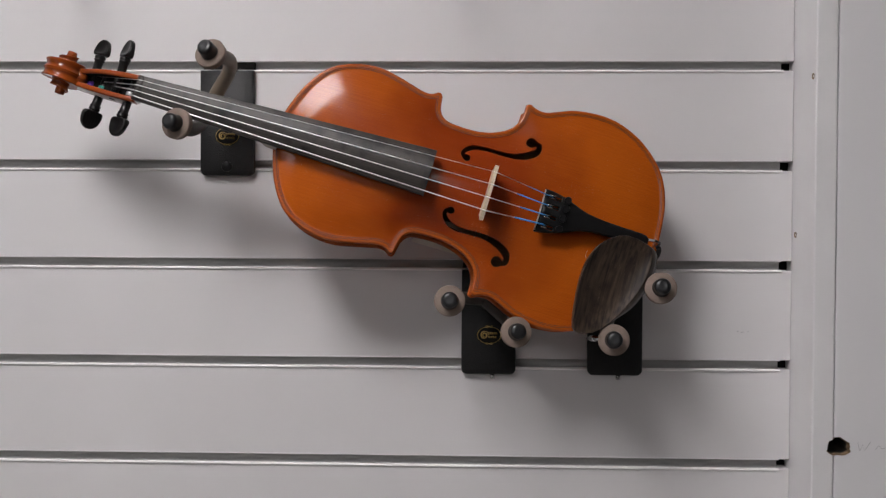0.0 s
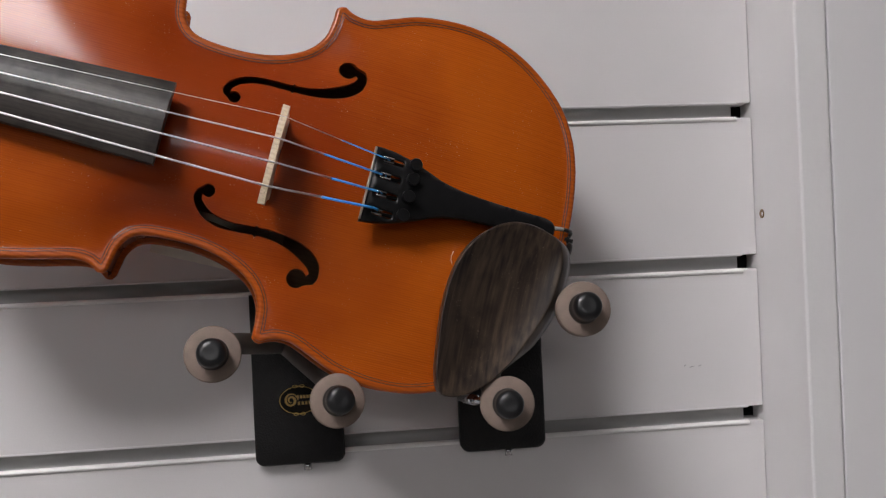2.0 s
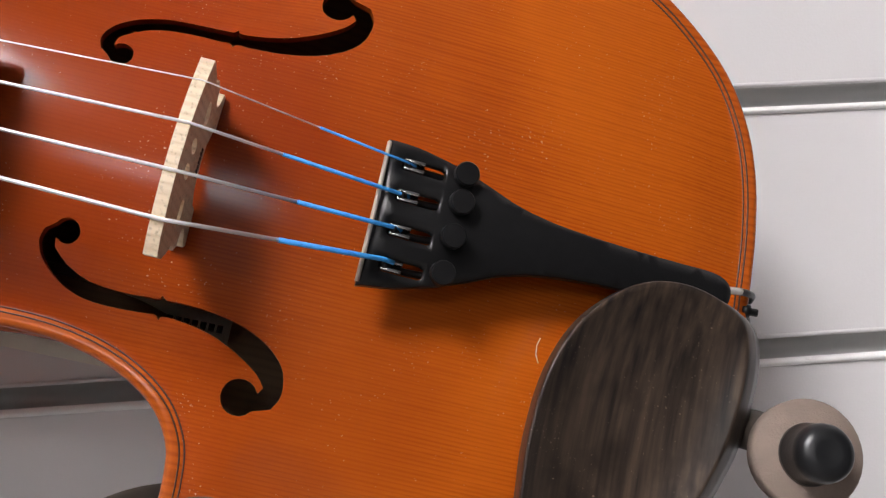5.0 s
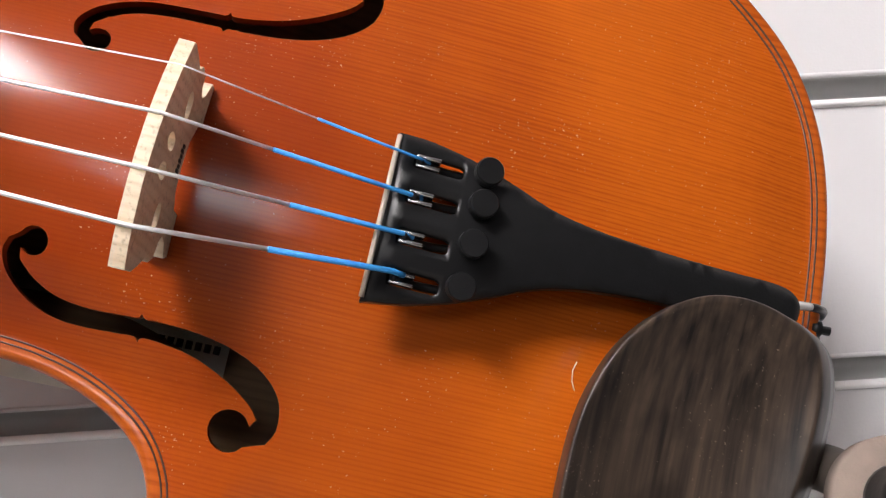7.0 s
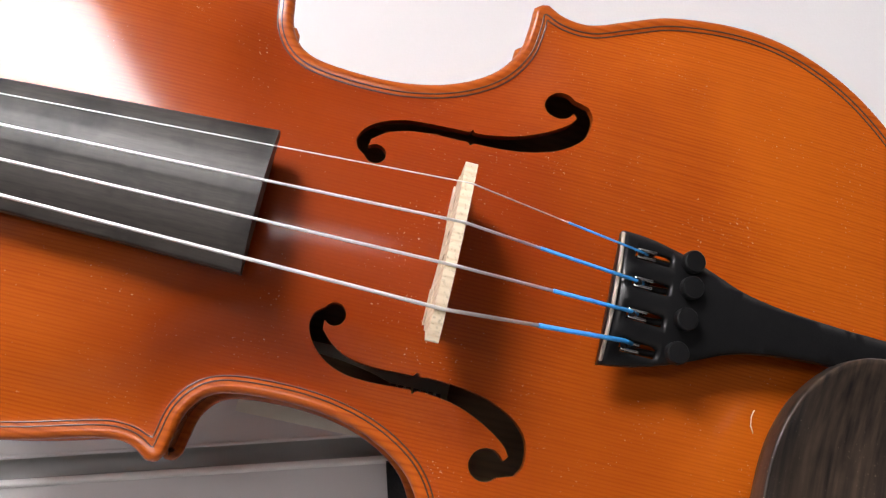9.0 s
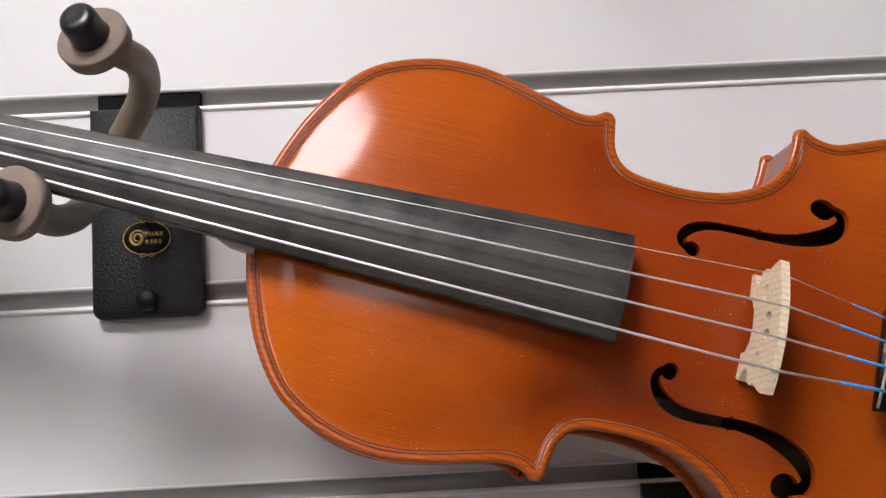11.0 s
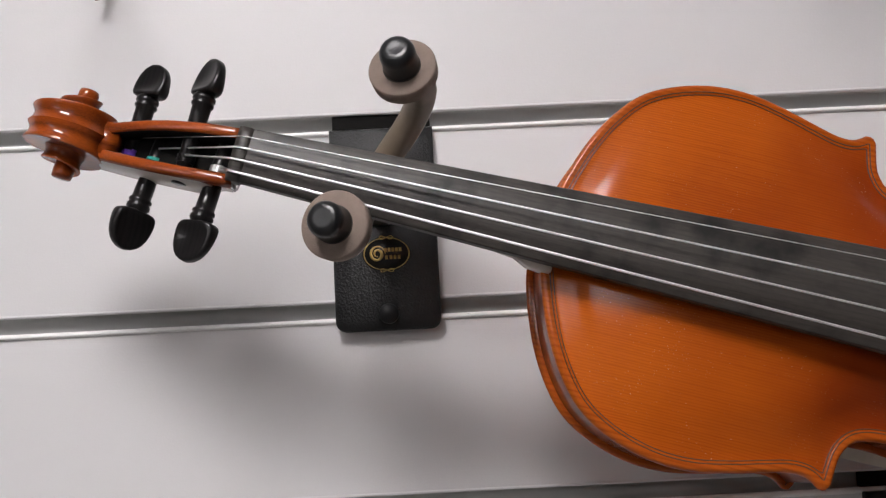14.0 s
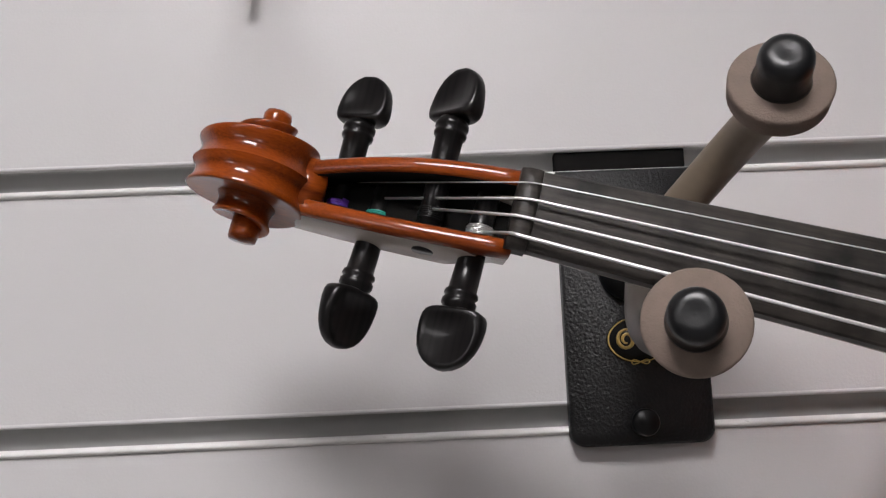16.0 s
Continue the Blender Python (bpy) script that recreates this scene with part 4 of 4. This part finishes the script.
def tail_mesh():
    from mathutils.geometry import delaunay_2d_cdt
    side = [(p.x, p.y) for p in spline([(*q, 0) for q in TAIL], 4)]
    loop = [(u, tail_mid(u) + h) for u, h in side] + [(u, tail_mid(u) - h) for u, h in side[-2::-1]]
    slots = []
    for v in (11.6, 3.0, -6.2, -15.2):
        slots.append([(u, v + h) for u, h in ((250.3, 1.5), (251, 1.9), (261, 1.9), (262.2, 1.3), (262.2, -1.3), (261, -1.9), (251, -1.9), (250.3, -1.5))])
    gx, gy = np.meshgrid(np.arange(248, 348, 3.0), np.arange(-22, 21, 2.5), indexing="ij")
    grid = np.stack([gx.ravel(), gy.ravel()], 1)
    la = np.array(loop)
    grid = grid[inside(grid, la)]
    grid = grid[np.sqrt(((grid[:, None] - la[None]) ** 2).sum(2).min(1)) > 1.2]
    for s in slots:
        sa = resample(np.array(s), 1.0)
        grid = grid[(np.sqrt(((grid[:, None] - sa[None]) ** 2).sum(2).min(1)) > 0.8) & ~inside(grid, np.array(s))]
    pts, lists = [], []
    for lp in [loop] + slots:
        lists.append(list(range(len(pts), len(pts) + len(lp))))
        pts += [Vector(p) for p in lp]
    pts += [Vector(p) for p in grid]
    co, _, faces, orig, *_ = delaunay_2d_cdt(pts, [], lists, 2, 1e-6)
    bm = bmesh.new()
    vs = [bm.verts.new((c.x * MM, c.y * MM, tail_top(c.x, c.y - tail_mid(c.x)) * MM)) for c in co]
    for f in faces:
        bm.faces.new([vs[i] for i in f])
    back = {q: vs[i] for i, o in enumerate(orig) for q in o}
    for k, lp in enumerate(lists):
        prev = [back[i] for i in lp]
        ctr = sum((v.co for v in prev), Vector()) / len(prev)
        for grow, drop in (((1.004, 0.8), (1.0, 3.6), (0.9, 5.2)) if k == 0 else ((1.0, 3.6),)):
            nxt = [bm.verts.new(((v.co.x - ctr.x) * grow + ctr.x, (v.co.y - ctr.y) * (grow if k == 0 else 1) + ctr.y, v.co.z - drop * MM)) for v in [back[i] for i in lp]]
            for i in range(len(prev)):
                j = (i + 1) % len(prev)
                bm.faces.new((prev[i], prev[j], nxt[j], nxt[i]))
            prev = nxt
    return bm


tail = part("tailpiece", tail_mesh(), M_PLASTIC, violin, "black plastic tailpiece with four fine tuners")
fret = [(247.2, v, tail_top(247, v + 2.3) + 0.15) for v in np.linspace(-21, 16.6, 16)]
part("tail_fret", tube([(a * MM - 0.0012, b * MM, c * MM) for a, b, c in fret], 0.0006, 8), M_FRET, tail, "thin tan fret at the tailpiece's front edge")
for (ku, kv), sv in zip(((267, 12.7), (267, 4.6), (266.6, -4.8), (266.2, -14.4)), (11.6, 3.0, -6.2, -15.2)):
    kw = tail_top(ku, kv + 2) - 0.5
    n = part("fine_tuner", lathe([(0, 0.0020), (0.0018, 0.0022), (0.0019, 0.0031), (0.0020, 0.0033), (0.0042, 0.0033), (0.0046, 0.0030), (0.0046, 0.0)], (ku * MM, kv * MM, kw * MM), (0.12, 0.05, 1), 22), M_PLASTIC, tail, "round black tuner screw", smooth=False)
    lw = tail_top(255, sv)
    part("tuner_lever", tube(spline([((ku - 1.5) * MM, (kv + sv) / 2 * MM, (kw - 3.5) * MM), (258 * MM, sv * MM, (lw - 4.5) * MM), (254 * MM, sv * MM, (lw - 2.5) * MM), (251.6 * MM, sv * MM, (lw + 0.6) * MM)], 4), 0.0010, 8), M_PLASTIC, n)
    for s in (-1, 1):
        part("tuner_claw", bevel_box(250.8 * MM, 256.5 * MM, (sv + s * 1.05 - 0.45) * MM, (sv + s * 1.05 + 0.45) * MM, (lw - 3.0) * MM, (lw + 0.3) * MM, 0.0003), M_CHROME, n)

part("saddle", bevel_box(0.3558, 0.3622, -0.0165, 0.0175, -0.0060, -0.0004, 0.0011), M_PEG, violin, "black saddle let into the edge")
for s in (-1, 1):
    gut = part("tailgut", tube(spline([(0.3565, s * 0.0055, 0.0060), (0.3600, s * 0.006, 0.0040), (0.3640, s * 0.0062, -0.002), (0.366, s * 0.003, -0.016)], 6), 0.0011, 8), M_PLASTIC, violin)
    # first stretch of the black gut coloured pale as a painted highlight
    part("gut_glint_loop", tube(spline([(0.340, s * 0.0025, 0.0135), (0.3495, s * 0.004, 0.0100), (0.3565, s * 0.0055, 0.0062)], 6), 0.0011, 8), M_GUT_GLINT, gut, "tailgut loop, its bright highlight put into a pale colour")
part("end_button", lathe([(0, 0.0045), (0.003, 0.0045), (0.0045, 0.0070), (0.0095, 0.0072), (0.0115, 0.0055), (0.012, 0)], (0.359, 0, -0.019), (1, 0, 0), 20), M_EBONY, violin, "black end button")
part("gut_nut", lathe([(0, 0.0022), (0.0025, 0.0022), (0.0030, 0.0012), (0.0050, 0.0012)], (0.3600, 0.0015, 0.0005), (1, 0, 0.2), 12), M_PLASTIC, violin)

# ---- chin rest ----
CHIN = [(297.3, -64), (296.5, -50), (298.1, -33), (303.8, -18.5), (313, -8.0), (323, -2.0), (334, 0.0), (345, -1.0), (354.5, -4.4), (358.6, -11), (359.4, -23), (356, -42), (347.5, -61), (337, -76.5), (326, -88.5), (314, -95.5), (304.5, -95), (300, -84)]


def chin_mesh():
    ring = spline([(a, b, 0) for a, b in CHIN + CHIN[:1]], 5)[:-1]
    c = Vector((327, -45, 0))

    def rim(p):
        return 29.5 - 0.2 * (p.x - 298) + 0.01 * (p.y + 45)

    def level(s, f, pull=0.0):
        out = []
        for p in ring:
            q = c + (p - c) * s
            back = min(max((p.x - 330) / 18, 0), 1) * min(max((p.y + 92) / 30, 0), 1)
            out.append(((q.x - pull * back) * MM, q.y * MM, f(p, q) * MM))
        return out

    rows = [level(0.35, lambda p, q: 11.5), level(0.8, lambda p, q: rim(q) - 12), level(0.97, lambda p, q: rim(p) - 10, -3.4), level(1.0, lambda p, q: rim(p) - 6.5, -3.9), level(1.0, lambda p, q: rim(p) - 2.5, -0.5), level(1.0, lambda p, q: rim(p) - 0.8, 1.8), level(0.995, lambda p, q: rim(p) - 0.3, 2.3), level(0.985, lambda p, q: rim(p), 2.6)]
    for s in (0.955, 0.88, 0.76, 0.6, 0.42, 0.22, 0.06):
        rows.append(level(s, lambda p, q, s=s: rim(q) - 6.8 * (1 - (s / 0.985) ** 2.2), 2.6 * s))
    return loft(rows)


chin = part("chin_rest", chin_mesh(), M_CHIN, violin, "dark brown streaked wooden chin rest, hollowed")
part("chin_rest_foot", bevel_box(0.326, 0.342, -0.075, -0.052, -0.001, 0.0105, 0.003), M_EBONY, chin)
for cu, cv in ((0.330, -0.0885), (0.341, -0.0775)):
    d = Vector((cu - 0.285, cv, 0)).normalized() * 0.006
    part("clamp_post", tube([(cu + d.x, cv + d.y, 0.016), (cu + d.x, cv + d.y, -0.044)], 0.0017, 10), M_CHROME, chin, "nickel clamp post")
    part("clamp_barrel", lathe([(0, 0.0028), (0.022, 0.0028)], (cu + d.x, cv + d.y, -0.030), (0, 0, 1), 14), M_CHROME, chin)

# paper label on the inside of the back, under the lower sound hole
label = part("label", bevel_box(-0.034, 0.034, -0.014, 0.014, -0.0002, 0.0002, 0), M_LABEL, violin, "pale printed paper label inside the body")
label.matrix_local = pose(0.1805, -0.041, -0.0405, 0, 0, 1)
for bx in np.arange(-0.030, 0.030, 0.0026):
    part("label_bar", bevel_box(bx, bx + 0.0018, 0.0032, 0.0056, 0.0002, 0.0005, 0), M_INK, label)
txt = bpy.data.curves.new("label_text", "FONT")
txt.body, txt.size, txt.extrude = "4/4 Violin", 0.0042, 0.0001
to = new("label_text", txt)
txt.materials.append(M_INK)
to.parent = label
to.location = (0.0115, -0.0016, 0.0004)
part("sound_post", tube([(0.203, 0.018, -0.046), (0.203, 0.018, 0.010)], 0.003, 12), M_BARE, violin)
scr = [(300.2, -23.8), (299.6, -26), (299.9, -28.5), (301.0, -30.6)]
hs = arching(np.array(scr), 13.2)
part("scratch", tube([(a * MM, b * MM, (h + 0.02) * MM) for (a, b), h in zip(scr, hs)], 0.00016, 5), M_BRIDGE, top, "short pale scratch")
bridge_ob = [o for o in violin.children if o.name.startswith("bridge")][0]
for i, bv in enumerate(np.arange(-4.5, 3.5, 1.15)):
    part("bridge_bar", bevel_box((BRIDGE_U + 1.6) * MM, (BRIDGE_U + 2.0) * MM, (bv - 0.42) * MM, (bv + 0.42) * MM, 23.6 * MM, (25.2 + 0.5 * (i % 2)) * MM, 0), M_INK, bridge_ob)
